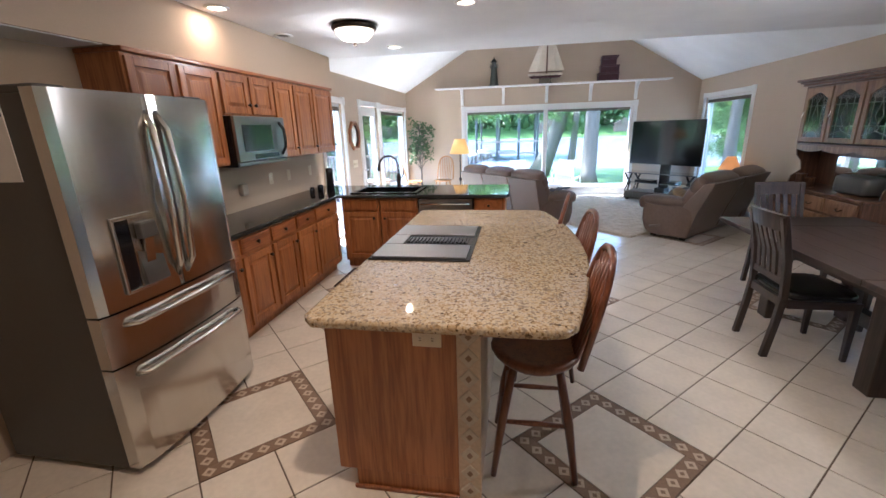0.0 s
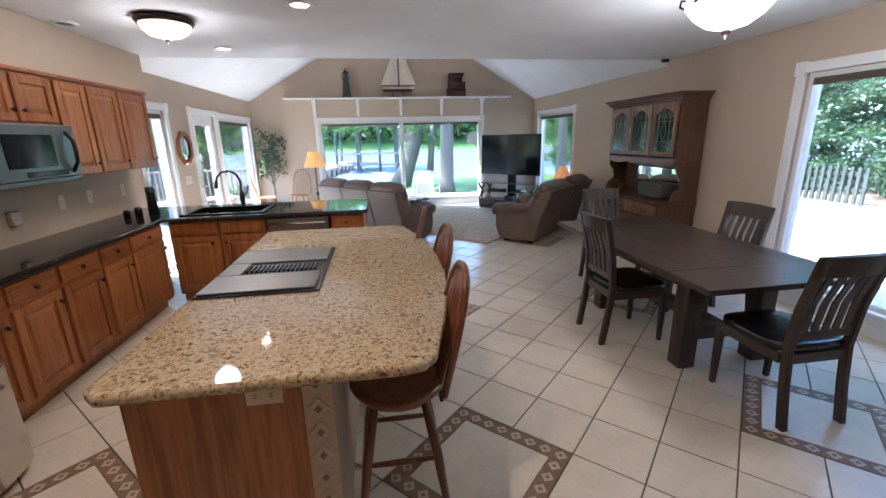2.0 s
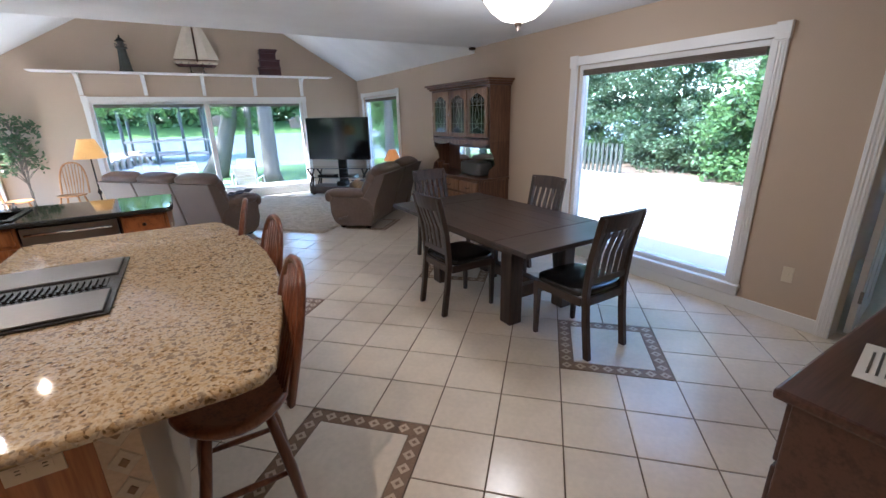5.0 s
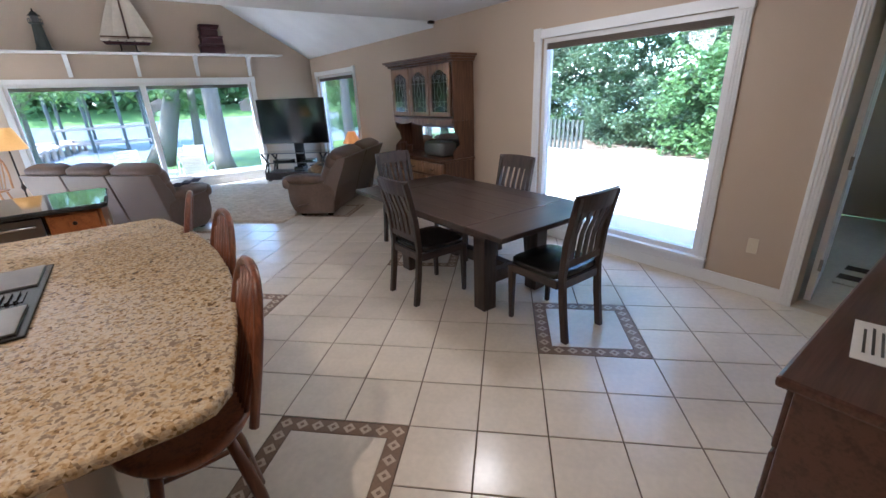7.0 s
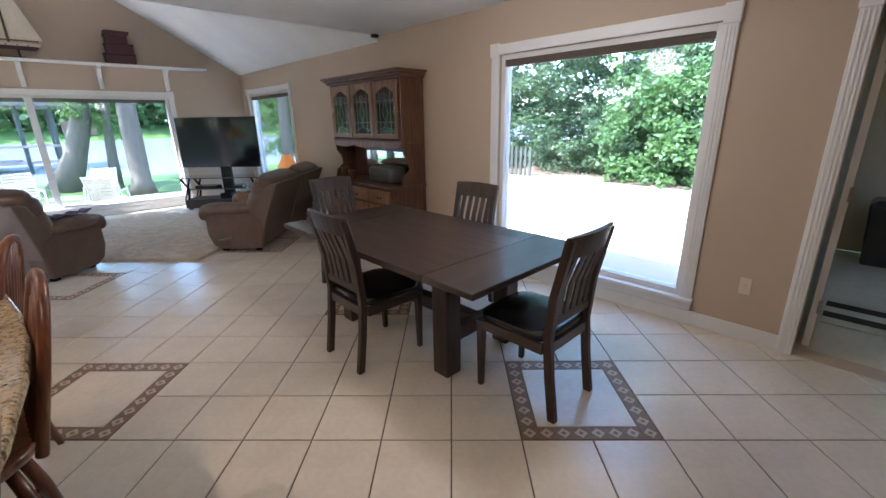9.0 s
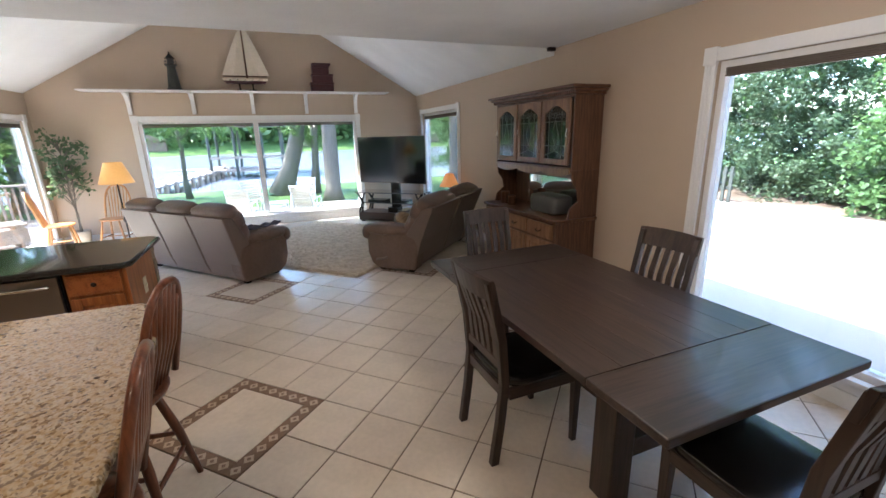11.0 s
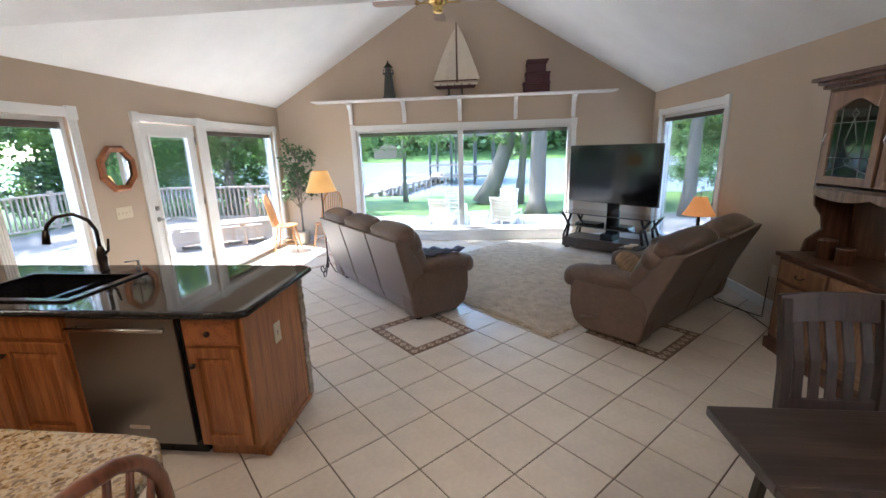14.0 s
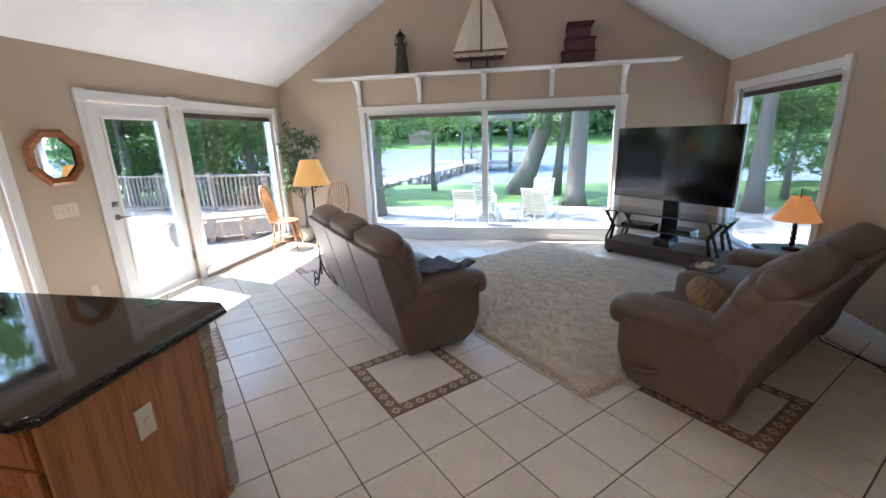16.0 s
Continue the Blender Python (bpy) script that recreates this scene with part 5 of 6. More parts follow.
# ---- living room ----
def reclining(name, label, m, width, seats, console=False, tilt=0.0):
    """A padded recliner sofa. x runs along its back, y is the way it faces; the back's foot is at y = 0."""
    r = thing(name, label, "sofa", m)
    aw = 0.23
    B().box(0.05, 0.05, 0.05, width - 0.05, 0.62, 0.34).make("base", M_LEATHERD, r, bevel=0.03)
    for x in (0.1, width - 0.16):
        for y in (0.10, 0.52):
            B().box(x, y, 0.0, x + 0.06, y + 0.06, 0.05).make("foot", M_BLACK, r)
    sw = (width - 2 * aw) / seats
    for k in range(seats):
        x = aw + sw * (k + 0.5)
        if console and k == seats // 2:
            B().cushion(x, 0.42, 0.44, sw / 2 - 0.01, 0.31, 0.17, None, 7).make("console", M_LEATHER, r, smooth=True)
            B().box(x - 0.10, 0.50, 0.60, x + 0.10, 0.71, 0.622).make("tray", M_GREYM, r, bevel=0.008)
            for q in (-0.052, 0.052):
                B().lathe([(0.036, 0), (0.044, 0.012), (0.044, 0.016), (0.03, 0.014), (0.028, 0.002)], 18, (x + q, 0.61, 0.622)).make("cup_holder", M_PLATE, r, smooth=True)
        else:
            B().cushion(x, 0.42, 0.40, sw / 2 - 0.004, 0.36, 0.115, None, 3.4).cushion(x, 0.70, 0.28, sw / 2 - 0.008, 0.09, 0.2, None, 3).make("seat", M_LEATHER, r, smooth=True)
    # padded backs run the whole width, over the arms
    backs = 2 if console else seats
    bw = width / backs
    slope = 16 + math.degrees(math.atan(tilt / 0.55))
    for k in range(backs):
        x, hw = bw * (k + 0.5), bw / 2 - 0.004
        lean = pose(x, 0.10, 0.38, slope, 0, 0)
        B().cushion(0, 0.085, 0.20, hw - 0.012, 0.115, 0.21, lean, 3.2).make("back_cushion", M_LEATHER, r, smooth=True)
        B().cushion(0, 0.07, 0.39, hw - 0.006, 0.135, 0.13, lean, 3.2).make("head_cushion", M_LEATHER, r, smooth=True)
        B().cushion(0, 0.035, 0.50, hw - 0.008, 0.12, 0.085, lean, 3.6).make("top_roll", M_LEATHER, r, smooth=True)
        pb = B()
        e = 0.0 if 0 < k < backs - 1 else 0.012
        pb.loft([[(x - hw + e, y0, z), (x + hw - e, y0, z), (x + hw - e, y1, z), (x - hw + e, y1, z)] for y0, y1, z in ((0.06, 0.12, 0.06), (0.0, 0.10, 0.22), (-0.045 - tilt * 0.2, 0.10, 0.42), (-0.15 - tilt, -0.06 - tilt, 0.84))])
        pb.make("back_panel", M_LEATHERD, r, bevel=0.012)
    for x in (aw / 2, width - aw / 2):
        prof = [(0.03, 0.05), (0.54, 0.04), (0.64, 0.10), (0.69, 0.24), (0.69, 0.44), (0.64, 0.50), (0.20, 0.52), (0.02, 0.46), (-0.02, 0.36), (0.0, 0.16)]
        B().loft([[(x - aw / 2 + 0.008, y, z) for y, z in prof], [(x + aw / 2 - 0.008, y, z) for y, z in prof]]).make("arm", M_LEATHER, r, bevel=0.028, seg=3)
        B().cushion(x, 0.43, 0.535, aw / 2 + 0.022, 0.34, 0.075, None, 2.8).cushion(x, 0.70, 0.49, aw / 2 + 0.016, 0.075, 0.095, None, 2.6).make("arm_pad", M_LEATHER, r, smooth=True)
        wing = [(-0.03, 0.40), (0.15, 0.47), (0.11 - tilt * 0.45, 0.60), (-0.02 - tilt * 0.93, 0.83), (-0.10 - tilt, 0.835)]
        B().loft([[(x - aw / 2 + 0.014, y, z) for y, z in wing], [(x + aw / 2 - 0.014, y, z) for y, z in wing]]).make("wing", M_LEATHERD, r, bevel=0.02, seg=3)
    B().tube([(0.002, 0.40, 0.20), (-0.018, 0.45, 0.185), (-0.018, 0.55, 0.165)], 0.014, 8).make("lever", M_LEATHERD, r, smooth=True)
    return r


SOFA_AT, LOVE_AT = pose(-0.85, 8.045, 0, 0, 0, -49), pose(2.425, 6.02, 0, 0, 0, 45)
sofa = reclining("sofa", "taupe leather three-seat reclining sofa", SOFA_AT, 2.05, 3)
love = reclining("loveseat", "taupe leather reclining loveseat with console", LOVE_AT, 1.90, 3, True, 0.09)
pl = thing("throw_pillow", "brown striped throw pillow on the loveseat", "pillow", LOVE_AT @ pose(0.47, 0.36, 0.575, 38, 0, 12))
B().cushion(0, 0, 0, 0.20, 0.15, 0.055, None, 2.6).make("cover", M_CLOTH, pl, smooth=True)
th = thing("folded_throw", "dark patterned throw folded on the sofa", "blanket", SOFA_AT @ pose(1.60, 0.46, 0.53, 0, 0, 0))
rng = random.Random(17)
b = B()
nt_ = 18
fold = [[b.bm.verts.new((-0.26 + 0.60 * i / nt_, -0.24 + 0.5 * j / nt_, 0.012 * math.sin(j * 1.1 + 1.3 * math.sin(i * 0.5)) + rng.uniform(0, 0.006) + 0.09 * max(0.0, min(1.0, (i - 10) / 5)))) for j in range(nt_ + 1)] for i in range(nt_ + 1)]
for i in range(nt_):
    for j in range(nt_):
        b.bm.faces.new((fold[i][j], fold[i + 1][j], fold[i + 1][j + 1], fold[i][j + 1]))
cl = b.make("cloth", M_BLUE, th, smooth=True)
cl.modifiers.new("thick", "SOLIDIFY").thickness = 0.014

# rug with a shaggy pile
rg = thing("rug", "thick beige shag rug on the tile floor", "rug", pose(1.75, 6.25, 0, 0, 0, 43))
rng = random.Random(8)
b = B()
nx, ny = 52, 58
grid = [[b.bm.verts.new((2.6 * i / nx + (rng.uniform(-0.012, 0.012) if i in (0, nx) else 0), 2.9 * j / ny + (rng.uniform(-0.012, 0.012) if j in (0, ny) else 0), (0.006 if i in (0, nx) or j in (0, ny) else 0.026 + rng.uniform(-0.006, 0.006)))) for j in range(ny + 1)] for i in range(nx + 1)]
for i in range(nx):
    for j in range(ny):
        b.bm.faces.new((grid[i][j], grid[i + 1][j], grid[i + 1][j + 1], grid[i][j + 1]))
b.make("backing", M_RUG, rg)
b = B()
for _ in range(26000):
    x, y = rng.uniform(-0.01, 2.61), rng.uniform(-0.01, 2.91)
    a, l_ = rng.uniform(0, 6.3), rng.uniform(0.012, 0.028)
    dx, dy = math.cos(a), math.sin(a)
    v = [b.bm.verts.new(q) for q in ((x - dy * 0.005, y + dx * 0.005, 0.012), (x + dy * 0.005, y - dx * 0.005, 0.012), (x + dx * l_, y + dy * l_, 0.012 + l_ * 0.9))]
    b.bm.faces.new(v)
tagged(b.make("pile", M_RUG, rg), kind="stuff")

# television and stand
TVM = pose(3.116, 9.50, 0, 0, 0, -42)
ts = thing("tv_stand", "dark wood television stand with glass shelves", "stand", TVM)
B().box(-0.68, -0.24, 0.03, 0.68, 0.24, 0.19).make("plinth", M_DARK, ts, bevel=0.012)
for w_, z, d_ in ((0.58, 0.37, 0.19), (0.74, 0.575, 0.24)):
    B().box(-w_, -d_, z, w_, d_, z + 0.012).make("glass_shelf", M_CGLASS, ts)
    B().box(-w_, -d_ - 0.004, z - 0.002, w_, -d_ - 0.0005, z + 0.014).make("shelf_edge", M_GREYM, ts)
for k in (-1, 1):
    for y in (-0.2, 0.2):
        B().tube([(k * 0.62, y, 0.18), (k * 0.58, y, 0.38), (k * 0.71, y, 0.575)], 0.022, 8).make("upright", M_BLACK, ts, smooth=True)
        B().tube([(k * 0.70, y + 0.03, 0.18), (k * 0.56, y + 0.03, 0.575)], 0.018, 8).make("upright", M_BLACK, ts, smooth=True)
B().box(-0.10, 0.10, 0.19, 0.10, 0.16, 0.80).make("post", M_BLACK, ts, bevel=0.01)
for x in (-0.64, 0.58):
    for y in (-0.22, 0.16):
        B().box(x, y, 0.0, x + 0.06, y + 0.06, 0.03).make("foot", M_BLACK, ts)
TVP = pose(3.085, 9.40, 0, 0, 0, -48)
tv = thing("television", "large black flat-screen television on a stand", "television", TVP)
B().box(-0.745, -0.03, 0.765, 0.745, 0.02, 1.645).make("bezel", M_BLACK, tv, bevel=0.006)
B().box(-0.735, -0.033, 0.782, 0.735, -0.0305, 1.635).make("screen", M_SCREEN, tv)
B().box(-0.3, 0.021, 0.85, 0.3, 0.06, 1.35).box(-0.06, 0.061, 0.80, 0.06, 0.20, 1.0).make("mount", M_BLACK, tv)
for i, (x, w_, z) in enumerate(((-0.3, 0.38, 0.3825), (0.24, 0.28, 0.3825), (0.05, 0.2, 0.1905))):
    d_ = thing("media_box", "black media player on the stand shelf", "player", TVM @ pose(x, -0.05, z), "media boxes")
    B().box(-w_ / 2, -0.12, 0, w_ / 2, 0.12, 0.05 + 0.05 * (i == 2)).make("body", M_BLACK, d_, bevel=0.004)

# shelf over the gable window
sh = thing("display_shelf", "long white wall shelf on curved brackets", "shelf")
B().box(-1.79, 10.08, 2.485, 3.29, YN - 0.002, 2.51).box(-1.8, 10.06, 2.49, 3.3, 10.08, 2.506).make("board", M_TRIM, sh, bevel=0.004)
for x in (-1.19, -0.23, 0.745, 1.70, 2.66):
    prof = [(YN - 0.002, 2.484), (10.14, 2.484), (10.14, 2.455), (10.22, 2.43), (10.28, 2.36), (10.31, 2.28), (10.315, 2.12), (YN - 0.002, 2.12)]
    B().loft([[(x - 0.03, y, z) for y, z in prof], [(x + 0.03, y, z) for y, z in prof]]).make("bracket", M_TRIM, sh, bevel=0.003)
lh = thing("lighthouse_model", "dark green wooden lighthouse model on the shelf", "model", pose(-0.44, 10.2, 2.511))
B().loft([[(r_ * math.cos(a), r_ * math.sin(a), z) for a in [math.pi / 8 + i * math.pi / 4 for i in range(8)]] for r_, z in ((0.115, 0), (0.115, 0.03), (0.10, 0.04), (0.065, 0.38), (0.095, 0.39), (0.095, 0.41))]).make("tower", M_GREENP, lh, bevel=0.002)
b = B()
for i in range(8):
    a = i * math.pi / 4
    b.tube([(0.088 * math.cos(a), 0.088 * math.sin(a), 0.41), (0.088 * math.cos(a), 0.088 * math.sin(a), 0.46)], 0.004, 5)
b.lathe([(0.05, 0.41), (0.05, 0.50)], 8).tube([(0.088 * math.cos(i * math.pi / 8), 0.088 * math.sin(i * math.pi / 8), 0.46) for i in range(17)], 0.004, 5)
b.make("gallery", M_GREYM, lh)
B().lathe([(0.085, 0.50), (0.075, 0.51), (0.03, 0.56), (0.012, 0.57), (0.012, 0.60), (0.002, 0.61)], 8).make("roof", M_BLACK, lh)
bt = thing("sailboat_model", "wooden sailboat model with cream sails", "model", pose(0.69, 10.2, 2.63))
b = B()
b.loft([[(x * s, y, z) for x, y in ((-0.38, 0), (-0.34, -0.035), (0.30, -0.035), (0.38, 0), (0.30, 0.035), (-0.34, 0.035))] for s, z in ((0.82, 0.0), (0.9, 0.035), (0.95, 0.05))])
b.make("hull", M_MAROON, bt)
B().loft([[(x * s, y * 1.02, z) for x, y in ((-0.38, 0), (-0.34, -0.035), (0.30, -0.035), (0.38, 0), (0.30, 0.035), (-0.34, 0.035))] for s, z in ((0.951, 0.0502), (0.98, 0.075), (1.0, 0.09))]).make("deck_band", M_SAIL, bt)
b = B()
for i in range(5):
    b.box(-0.26 + i * 0.12, -0.042, 0.055, -0.24 + i * 0.12, -0.0365, 0.07)
b.make("porthole", M_BLACK, bt)
B().tube([(0.03, 0, 0.09), (0.03, 0, 1.01)], [0.014, 0.008], 8).box(-0.36, -0.008, 0.12, 0.36, 0.008, 0.135).make("mast", M_HUTCH, bt)
ns = 7
for name_, sx, base, tip in (("jib_sail", -1, 0.38, 0.93), ("main_sail", 1, 0.36, 0.98)):
    rows = []
    for i in range(ns + 1):
        u = i / ns
        wd = base * (1 - u) ** 0.85
        z = 0.14 + (tip - 0.14) * u
        rows.append([(0.03 + sx * 0.018, 0.004, z), (0.03 + sx * (0.018 + wd * 0.5), -0.03 * (1 - u), z), (0.03 + sx * (0.018 + wd), 0.0, z), (0.03 + sx * (0.018 + wd * 0.5), -0.024 * (1 - u) + 0.006, z)])
    B().loft(rows).make(name_, M_SAIL, bt)
bt_stand = B().box(-0.16, -0.05, -0.118, 0.16, 0.05, -0.1).box(-0.12, -0.02, -0.1, -0.1, 0.02, 0.0).box(0.1, -0.02, -0.1, 0.12, 0.02, 0.0)
bt_stand.make("cradle", M_BLACK, bt)
cb = thing("stacked_boxes", "stack of maroon patterned keepsake boxes", "boxes", pose(2.02, 10.2, 2.511))
z = 0
for w_, h_, o_ in ((0.21, 0.16, 0.0), (0.19, 0.15, 0.015), (0.15, 0.14, -0.01), (0.16, 0.05, 0.01)):
    B().box(-w_ + o_, -0.09, z, w_ + o_, 0.09, z + h_ - 0.03).box(-w_ + o_ - 0.012, -0.1, z + h_ - 0.029, w_ + o_ + 0.012, 0.1, z + h_).make("box", M_MAROON, cb, bevel=0.012)
    z += h_ + 0.0006

# ceiling fan
M_BRASS = surface("polished_brass", (0.62, 0.44, 0.16), 0.18, 1.0, 0.05)
M_BLADE = wood("fan_blade", (0.32, 0.22, 0.15), (0.22, 0.14, 0.09), "x", 0.4, 0.2)
fan = thing("ceiling_fan", "brass ceiling fan with four wooden blades", "fan", pose(0.71, 7.5, 3.0, 0, 0, 4))
B().lathe([(0.02, 0.0), (0.05, 0.01), (0.055, 0.04), (0.04, 0.06), (0.10, 0.10), (0.12, 0.14), (0.11, 0.22), (0.05, 0.27), (0.014, 0.29), (0.014, 1.22), (0.07, 1.25), (0.07, 1.33)], 24).make("motor", M_BRASS, fan, smooth=True)
for i in range(4):
    m = pose(0, 0, 0.10, 0, 0, 90 * i)
    B().obox(m, 0.09, -0.015, 0.0, 0.20, 0.015, 0.012).obox(m, 0.19, -0.045, 0.0, 0.23, 0.045, 0.012).make("blade_arm", M_BRASS, fan, bevel=0.004)
    q = m @ pose(0, 0, 0.013, 10, 0, 0)
    bb = B()
    pl_ = [(0.20, -0.055), (0.62, -0.07), (0.66, -0.05), (0.67, 0.0), (0.66, 0.05), (0.62, 0.07), (0.20, 0.055)]
    bb.loft([[q @ Vector((x, y, z)) for x, y in pl_] for z in (0, 0.008)])
    bb.make("blade", M_BLADE, fan, bevel=0.002)

# octagonal mirror
om = thing("wall_mirror", "octagonal oak-framed wall mirror", "mirror", pose(XL, 6.79, 1.55))
oct_ = [(math.cos(math.pi / 8 + i * math.pi / 4), math.sin(math.pi / 8 + i * math.pi / 4)) for i in range(8)]
b = B()
b.loft([[(x, r_ * y, r_ * 1.04 * z) for y, z in oct_] for x, r_ in ((0.004, 0.17), (0.002, 0.235), (0.02, 0.24), (0.04, 0.215), (0.03, 0.17))], True, False)
b.make("frame", M_OAKH, om)
B().loft([[(x, 0.18 * y, 0.187 * z) for y, z in oct_] for x in (0.008, 0.012)]).make("glass", M_MIRROR, om)


def windsor_chair(m):
    r = thing("windsor_chair", "light oak Windsor chair beside the window", "chair", m, "windsor chairs")
    bb = B()
    bb.loft([[(0.21 * s * math.cos(a), 0.2 * s * math.sin(a), z) for a in [2 * math.pi * i / 24 for i in range(24)]] for s, z in ((0.85, 0.425), (1.0, 0.435), (1.0, 0.45), (0.8, 0.452), (0.4, 0.442))])
    bb.make("seat", M_PINE, r, smooth=True)
    sp = B()
    spindle_back(sp, 0.2, 0.445, 0.98, -0.16, 0.13, 7, 0.008)
    sp.make("backrest", M_PINE, r, smooth=True)
    for x, y in ((-1, -1), (1, -1), (1, 1), (-1, 1)):
        B().tube([(x * 0.12, y * 0.12, 0.43), (x * 0.155, y * 0.155, 0.22), (x * 0.19, y * 0.19, 0)], [0.014, 0.019, 0.011], 8).make("leg", M_PINE, r, smooth=True)
    rg_ = B()
    for x in (-1, 1):
        rg_.tube([(x * 0.165, -0.165, 0.15), (x * 0.165, 0.165, 0.15)], 0.009, 6)
    rg_.tube([(-0.165, 0, 0.15), (0.165, 0, 0.15)], 0.009, 6)
    rg_.make("rung", M_PINE, r, smooth=True)
    return r


wc = windsor_chair(pose(-2.27, 9.62, 0, 0, 0, -75))
copy_thing(wc, pose(-1.62, 9.85, 0, 0, 0, 170))

# plant
pt = thing("potted_plant", "tall leafy ficus in a pale basket", "plant", pose(-2.2, 10.1, 0))
B().lathe([(0.10, 0), (0.13, 0.12), (0.14, 0.24), (0.125, 0.25), (0.11, 0.2)], 18).make("basket", M_BASKET, pt, smooth=True)
rng = random.Random(12)
b = B()
b.tube([(0, 0, 0.15), (0.02, 0, 0.5), (-0.02, 0.01, 0.9), (0.02, 0, 1.5)], [0.018, 0.015, 0.013, 0.006], 7)
b.tube([(0.03, 0, 0.15), (0.0, 0.02, 0.5), (0.05, 0.0, 0.95), (0.1, 0, 1.4)], [0.014, 0.012, 0.01, 0.005], 7)
tips = []
for i in range(60):
    a, z = rng.uniform(0, 6.3), rng.uniform(0.8, 1.75)
    e = (max(-0.22, 0.3 * math.cos(a)) * (0.4 + 0.6 * rng.random()), min(0.13, 0.26 * math.sin(a)) * (0.4 + 0.6 * rng.random()), z + rng.uniform(0.0, 0.12))
    b.tube([(0.0, 0, z - 0.15), (e[0] * 0.5, e[1] * 0.5, z), e], [0.006, 0.005, 0.002], 5)
    tips.append(e)
b.make("stem", M_BARK, pt, smooth=True)
b = B()
for e in tips:
    leaves(b, rng, e, (0.13, 0.085, 0.12), 9, 0.09)
b.make("leaf", M_LEAF, pt)

# floor lamp with scrolled base
lp = thing("floor_lamp", "scrolled iron floor lamp with yellow shade", "lamp", pose(-0.98, 8.16, 0))
b = B().tube([(0, 0, 0.1), (0, 0, 1.17)], 0.010, 8).lathe([(0.012, 0.62), (0.03, 0.66), (0.012, 0.70)], 10)
for i in range(3):
    a = i * math.pi * 2 / 3 + 0.5
    pts = []
    for j in range(22):
        q = j / 21
        ang = 4.6 * q
        rr_ = 0.055 * (1 - 0.55 * q)
        pts.append((math.cos(a) * (0.13 + rr_ * math.sin(ang)), math.sin(a) * (0.13 + rr_ * math.sin(ang)), 0.066 - rr_ * math.cos(ang)))
    b.tube([(0, 0, 0.3), (math.cos(a) * 0.03, math.sin(a) * 0.03, 0.16), (math.cos(a) * 0.09, math.sin(a) * 0.09, 0.03)] + pts, 0.008, 6)
b.make("stem", M_IRON, lp, smooth=True)
B().lathe([(0.205, 1.15), (0.20, 1.15), (0.10, 1.42), (0.105, 1.42)], 28, (0, 0, 0), False).make("shade", M_SHADE, lp, smooth=True)

# side table and table lamp
sdt = thing("side_table", "small dark wooden side table", "table", pose(3.72, 8.02, 0))
B().box(-0.22, -0.22, 0.5, 0.22, 0.22, 0.53).make("top", M_DARK, sdt, bevel=0.006)
b = B()
for x in (-0.18, 0.18):
    for y in (-0.18, 0.18):
        b.box(x - 0.02, y - 0.02, 0, x + 0.02, y + 0.02, 0.5)
b.make("leg", M_DARKZ, sdt)
tl = thing("table_lamp", "twisted bronze table lamp with amber bell shade", "lamp", pose(3.72, 8.02, 0.531))
b = B().lathe([(0.07, 0), (0.07, 0.015), (0.02, 0.03)], 16)
b.lathe([(0.012 + 0.012 * abs(math.sin(i * 0.9)), 0.03 + i * 0.014) for i in range(20)], 12)
b.make("base", M_IRON, tl, smooth=True)
n_ = 32
b = B()
b.loft([[(r_ * (1 + 0.025 * math.cos(8 * a)) * math.cos(a), r_ * (1 + 0.025 * math.cos(8 * a)) * math.sin(a), z) for a in [2 * math.pi * i / n_ for i in range(n_)]] for r_, z in ((0.18, 0.27), (0.145, 0.32), (0.105, 0.40), (0.07, 0.48))], True, False)
b.make("shade", M_SHADE2, tl, smooth=True)
B().tube([(0, 0, 0.28), (0, 0, 0.55)], 0.006).make("finial", M_IRON, tl)
cd = thing("power_cord", "loose black power cord along the baseboard", "cord")
B().tube([(3.94, 7.0, 0.35), (3.9, 6.95, 0.06), (3.8, 6.8, 0.01), (3.72, 6.95, 0.008), (3.6, 7.25, 0.008), (3.72, 7.6, 0.008), (3.85, 7.9, 0.008)], 0.005, 6).tube([(3.9, 6.6, 0.008), (3.7, 6.5, 0.008), (3.72, 6.9, 0.014), (3.66, 7.3, 0.008)], 0.004, 6).make("wire", M_BLACK, cd, smooth=True)

# ---- ceiling fixtures ----
def can_light(x, y, lit):
    r = thing("recessed_light", "round recessed ceiling light", "light", pose(x, y, FLAT), "recessed lights")
    B().lathe([(0.062, -0.002), (0.09, -0.001), (0.092, -0.006), (0.065, -0.012)], 24, (0, 0, 0), False).make("ring", M_TRIM, r, smooth=True)
    B().lathe([(0.0, -0.003), (0.06, -0.003), (0.05, -0.006), (0.0, -0.007)], 20).make("bulb", M_BULB if lit else M_GREYM, r, smooth=True)


for x, y, lit in ((-2.12, 3.16, True), (-2.15, 4.14, False), (-1.30, 5.05, True), (-0.31, 3.54, True), (-0.3, 1.2, True)):
    can_light(x, y, lit)
dm = thing("dome_light", "bronze flush dome light with alabaster bowl", "light", pose(-1.36, 3.95, FLAT))
B().lathe([(0.02, -0.001), (0.19, -0.001), (0.2, -0.03), (0.185, -0.05), (0.17, -0.05)], 32).make("rim", M_IRON, dm, smooth=True)
B().lathe([(0.172, -0.05), (0.16, -0.085), (0.11, -0.125), (0.02, -0.145)], 32).make("bowl", M_ALAB, dm, smooth=True)
B().lathe([(0.012, -0.144), (0.018, -0.16), (0.006, -0.18)], 12).make("finial", M_IRON, dm, smooth=True)
ch = thing("bowl_chandelier", "scrolled iron chandelier with glowing alabaster bowl", "chandelier", pose(2.4, 2.83, FLAT))
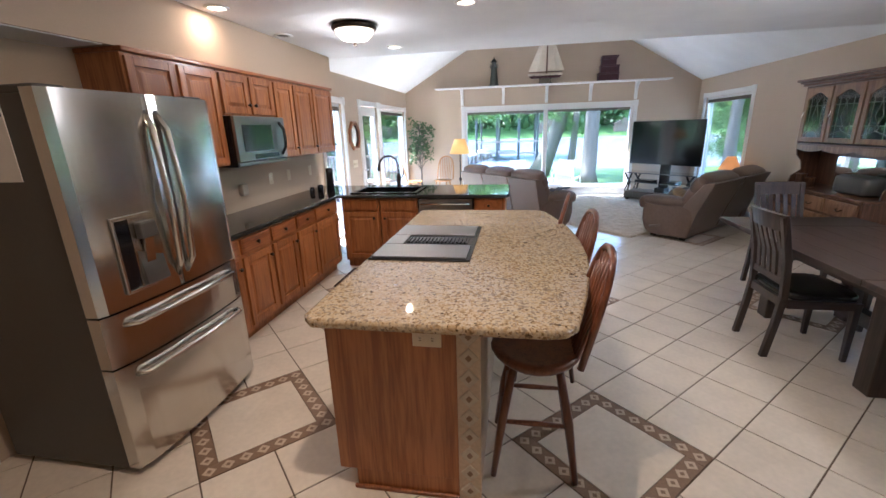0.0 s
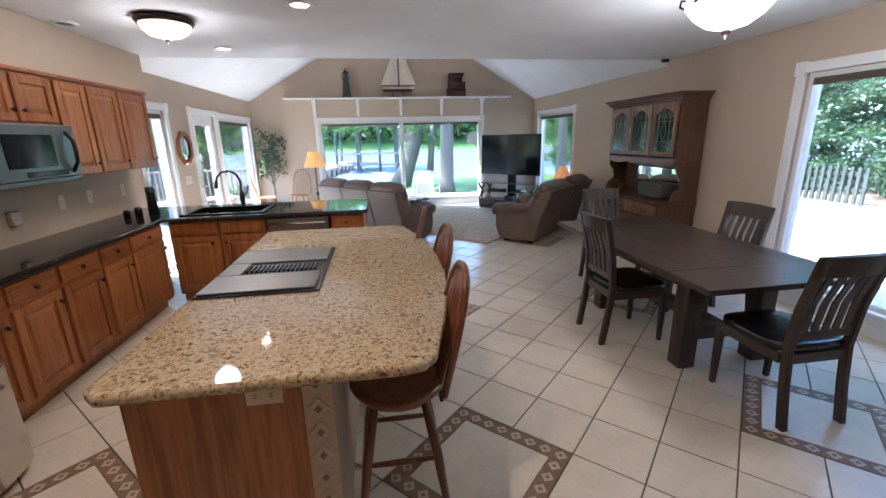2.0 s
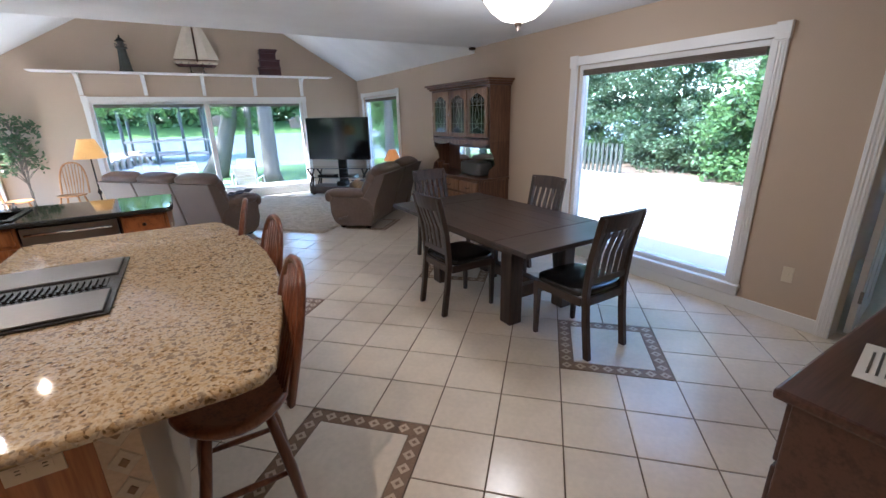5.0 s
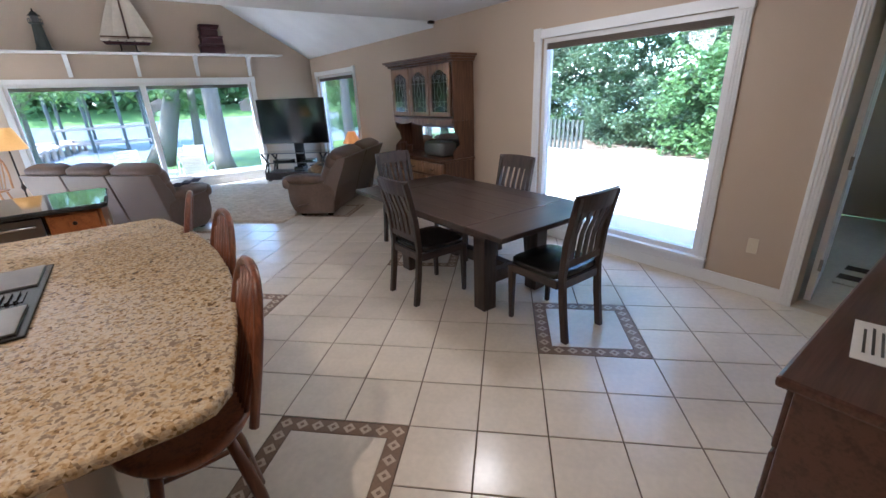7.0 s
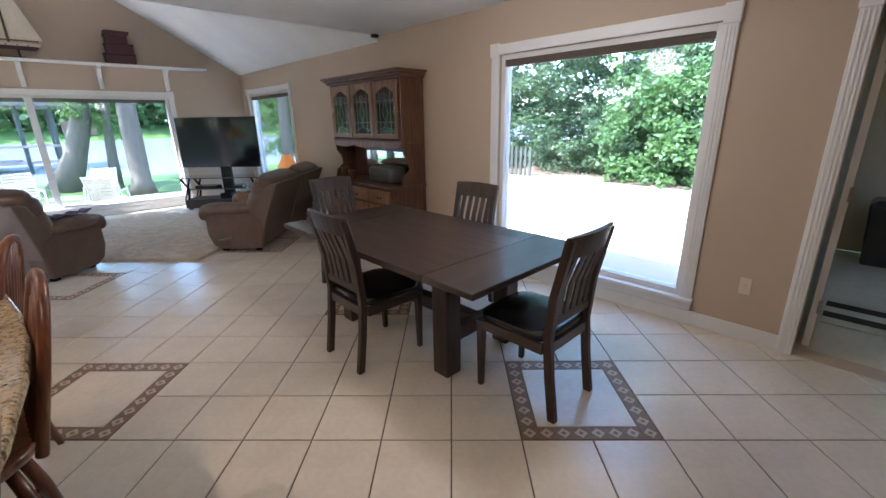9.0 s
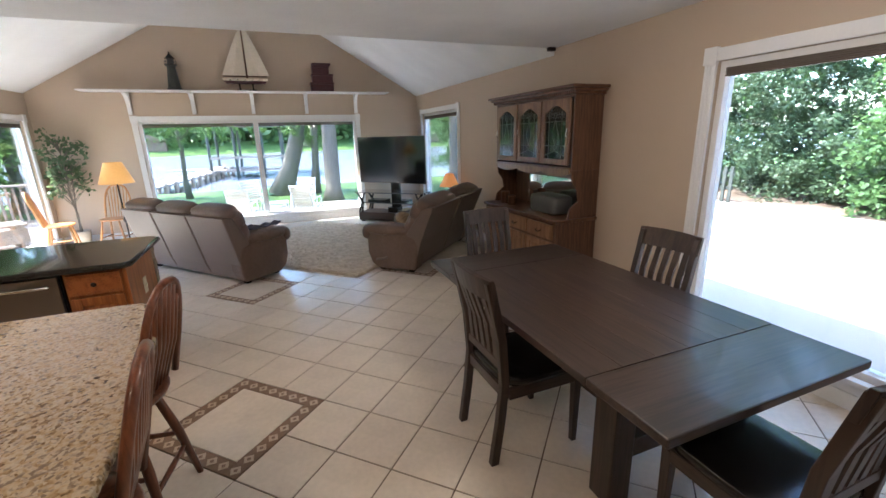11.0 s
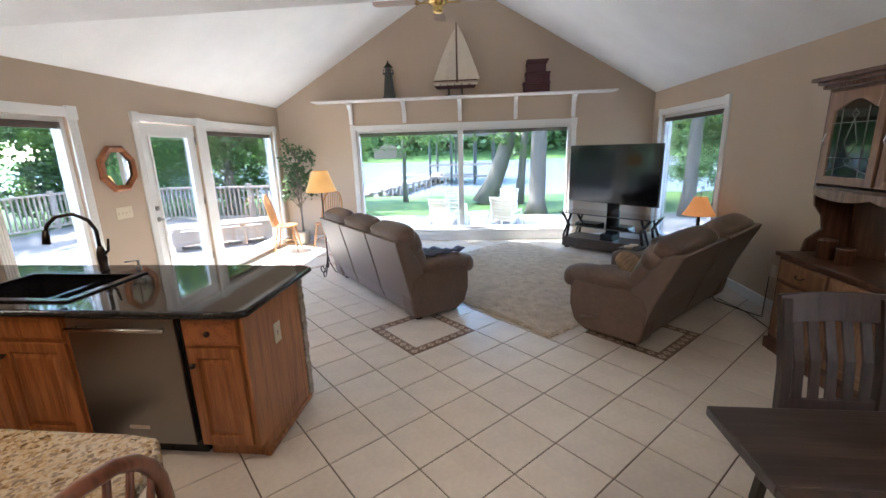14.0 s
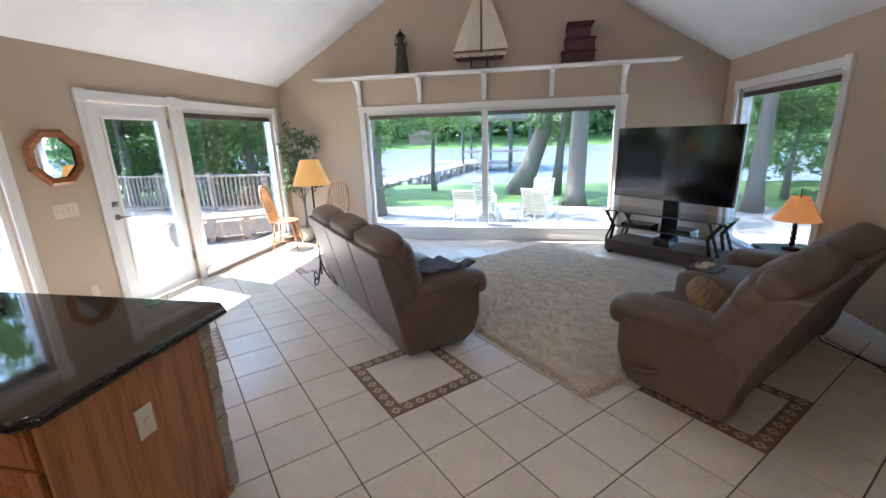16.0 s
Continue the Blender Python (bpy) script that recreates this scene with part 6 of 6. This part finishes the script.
B().lathe([(0.25, -0.14), (0.235, -0.16), (0.19, -0.215), (0.12, -0.265), (0.03, -0.29)], 36).make("bowl", M_ALAB, ch, smooth=True)
b = B().lathe([(0.06, -0.001), (0.05, -0.03), (0.015, -0.04), (0.012, -0.14)], 16).lathe([(0.02, -0.285), (0.028, -0.305), (0.012, -0.325), (0.004, -0.345)], 12)
for i in range(3):
    a = i * math.pi * 2 / 3 + 0.4
    pts = [(0.02, -0.06), (0.08, -0.03), (0.15, -0.05), (0.2, -0.11), (0.245, -0.14), (0.275, -0.12), (0.27, -0.085), (0.245, -0.09)]
    b.tube([(r_ * math.cos(a), r_ * math.sin(a), z) for r_, z in pts], 0.008, 7)
b.make("frame", M_IRON, ch, smooth=True)
sm = thing("ceiling_sensor", "small dark sensor at the ceiling edge", "sensor", pose(3.9, 5.52, FLAT))
B().box(-0.04, -0.03, -0.04, 0.04, 0.03, -0.001).make("body", M_IRON, sm, bevel=0.008)

# ---- floor tiles ----
P = 0.352
S2 = math.sqrt(2)
GX, GY = 1.828, 1.685


def grid_xy(u, v):
    return GX + P / S2 * (u - v), GY + P / S2 * (u + v)


def clip(poly, axis, lim, keep_less):
    out = []
    for i in range(len(poly)):
        a, c = poly[i], poly[(i + 1) % len(poly)]
        ia, ic = (a[axis] <= lim) == keep_less, (c[axis] <= lim) == keep_less
        if ia:
            out.append(a)
        if ia != ic:
            t = (lim - a[axis]) / (c[axis] - a[axis])
            out.append((a[0] + (c[0] - a[0]) * t, a[1] + (c[1] - a[1]) * t))
    return out


def in_room(poly):
    for axis, lim, less in ((0, XL, False), (0, XR, True), (1, YS, False), (1, YN, True)):
        poly = clip(poly, axis, lim, less)
        if len(poly) < 3:
            return []
    return poly


insets = [(-2, 3), (2, -1), (-6, 7), (2, 7), (6, 3), (-2, 11), (7, 12), (11, 8), (3, 16), (12, 17), (8, 21)]
taken = {(u + i, v + j) for u, v in insets for i in (-1, 0) for j in (-1, 0)}
floor_ob = bpy.data.objects["floor"]
G = 0.0052


def slab(bb, poly, z0=-0.0055, z1=0.0):
    cx, cy = sum(p_[0] for p_ in poly) / len(poly), sum(p_[1] for p_ in poly) / len(poly)
    ins = []
    for x, y in poly:
        d_ = math.hypot(x - cx, y - cy)
        s_ = 1 - 0.0022 / max(d_, 0.02)
        ins.append((cx + (x - cx) * s_, cy + (y - cy) * s_))
    bb.loft([[(x, y, z0) for x, y in poly], [(x, y, z1 - 0.0012) for x, y in poly], [(x, y, z1) for x, y in ins]])


h = P / S2 - G
shared = B()
slab(shared, [(0, -h), (h, 0), (0, h), (-h, 0)])
full = shared.make("floor_tile", M_TILE, floor_ob)
full_mesh = full.data
first = True
rest = B()
count = 0
for u in range(-16, 28):
    for v in range(-16, 34):
        if (u, v) in taken:
            continue
        cx, cy = grid_xy(u + 0.5, v + 0.5)
        whole = [(cx, cy - h), (cx + h, cy), (cx, cy + h), (cx - h, cy)]
        poly = in_room(whole)
        if not poly:
            continue
        if poly == whole and -1.0 < cx < 3.3 and 0.6 < cy < 8.2 and count < 295:
            count += 1
            if first:
                full.location, first = (cx, cy, 0), False
            else:
                o = new("floor_tile", full_mesh)
                o.parent, o.location = floor_ob, (cx, cy, 0)
        else:
            slab(rest, poly)
r_ob = rest.make("floor_tile_field", M_TILE, floor_ob)
tagged(r_ob, kind="stuff")
fb, fd, fh = B(), B(), B()
for u, v in insets:
    cx, cy = grid_xy(u, v)
    H = P - 0.004
    wv = 0.088

    def q(a, c):
        return (cx + (a - c) / S2, cy + (a + c) / S2)
    inner = [q(-H + wv + 0.003, -H + wv + 0.003), q(H - wv - 0.003, -H + wv + 0.003), q(H - wv - 0.003, H - wv - 0.003), q(-H + wv + 0.003, H - wv - 0.003)]
    pi = in_room(inner)
    if pi:
        bb = B()
        slab(bb, pi)
        bb.make("inset_tile", M_TILE, floor_ob)
    for a0, c0, a1, c1 in ((-H, -H, H - wv, -H + wv), (H - wv, -H, H, H - wv), (-H + wv, H - wv, H, H), (-H, -H + wv, -H + wv, H)):
        pp = in_room([q(a0, c0), q(a1, c0), q(a1, c1), q(a0, c1)])
        if pp:
            slab(fb, pp, -0.0055, -0.0012)
        nn = 7
        for i in range(nn):
            if a1 - a0 > c1 - c0:
                ca, cc = a0 + (a1 - a0) * (i + 0.5) / nn, (c0 + c1) / 2
            else:
                ca, cc = (a0 + a1) / 2, c0 + (c1 - c0) * (i + 0.5) / nn
            for bb, s_, z in ((fd, 0.034, 0.0), (fh, 0.013, 0.0006)):
                dpoly = [q(ca - s_, cc), q(ca, cc - s_), q(ca + s_, cc), q(ca, cc + s_)]
                if in_room(dpoly) == dpoly:
                    bb.loft([[(x, y, -0.0015) for x, y in dpoly], [(x, y, z) for x, y in dpoly]])
fb.make("mosaic_border", M_BORDER, floor_ob)
tagged(fd.make("mosaic_diamond", M_DIAMOND, floor_ob), kind="stuff")
tagged(fh.make("mosaic_heart", M_BORDER, floor_ob), kind="stuff")
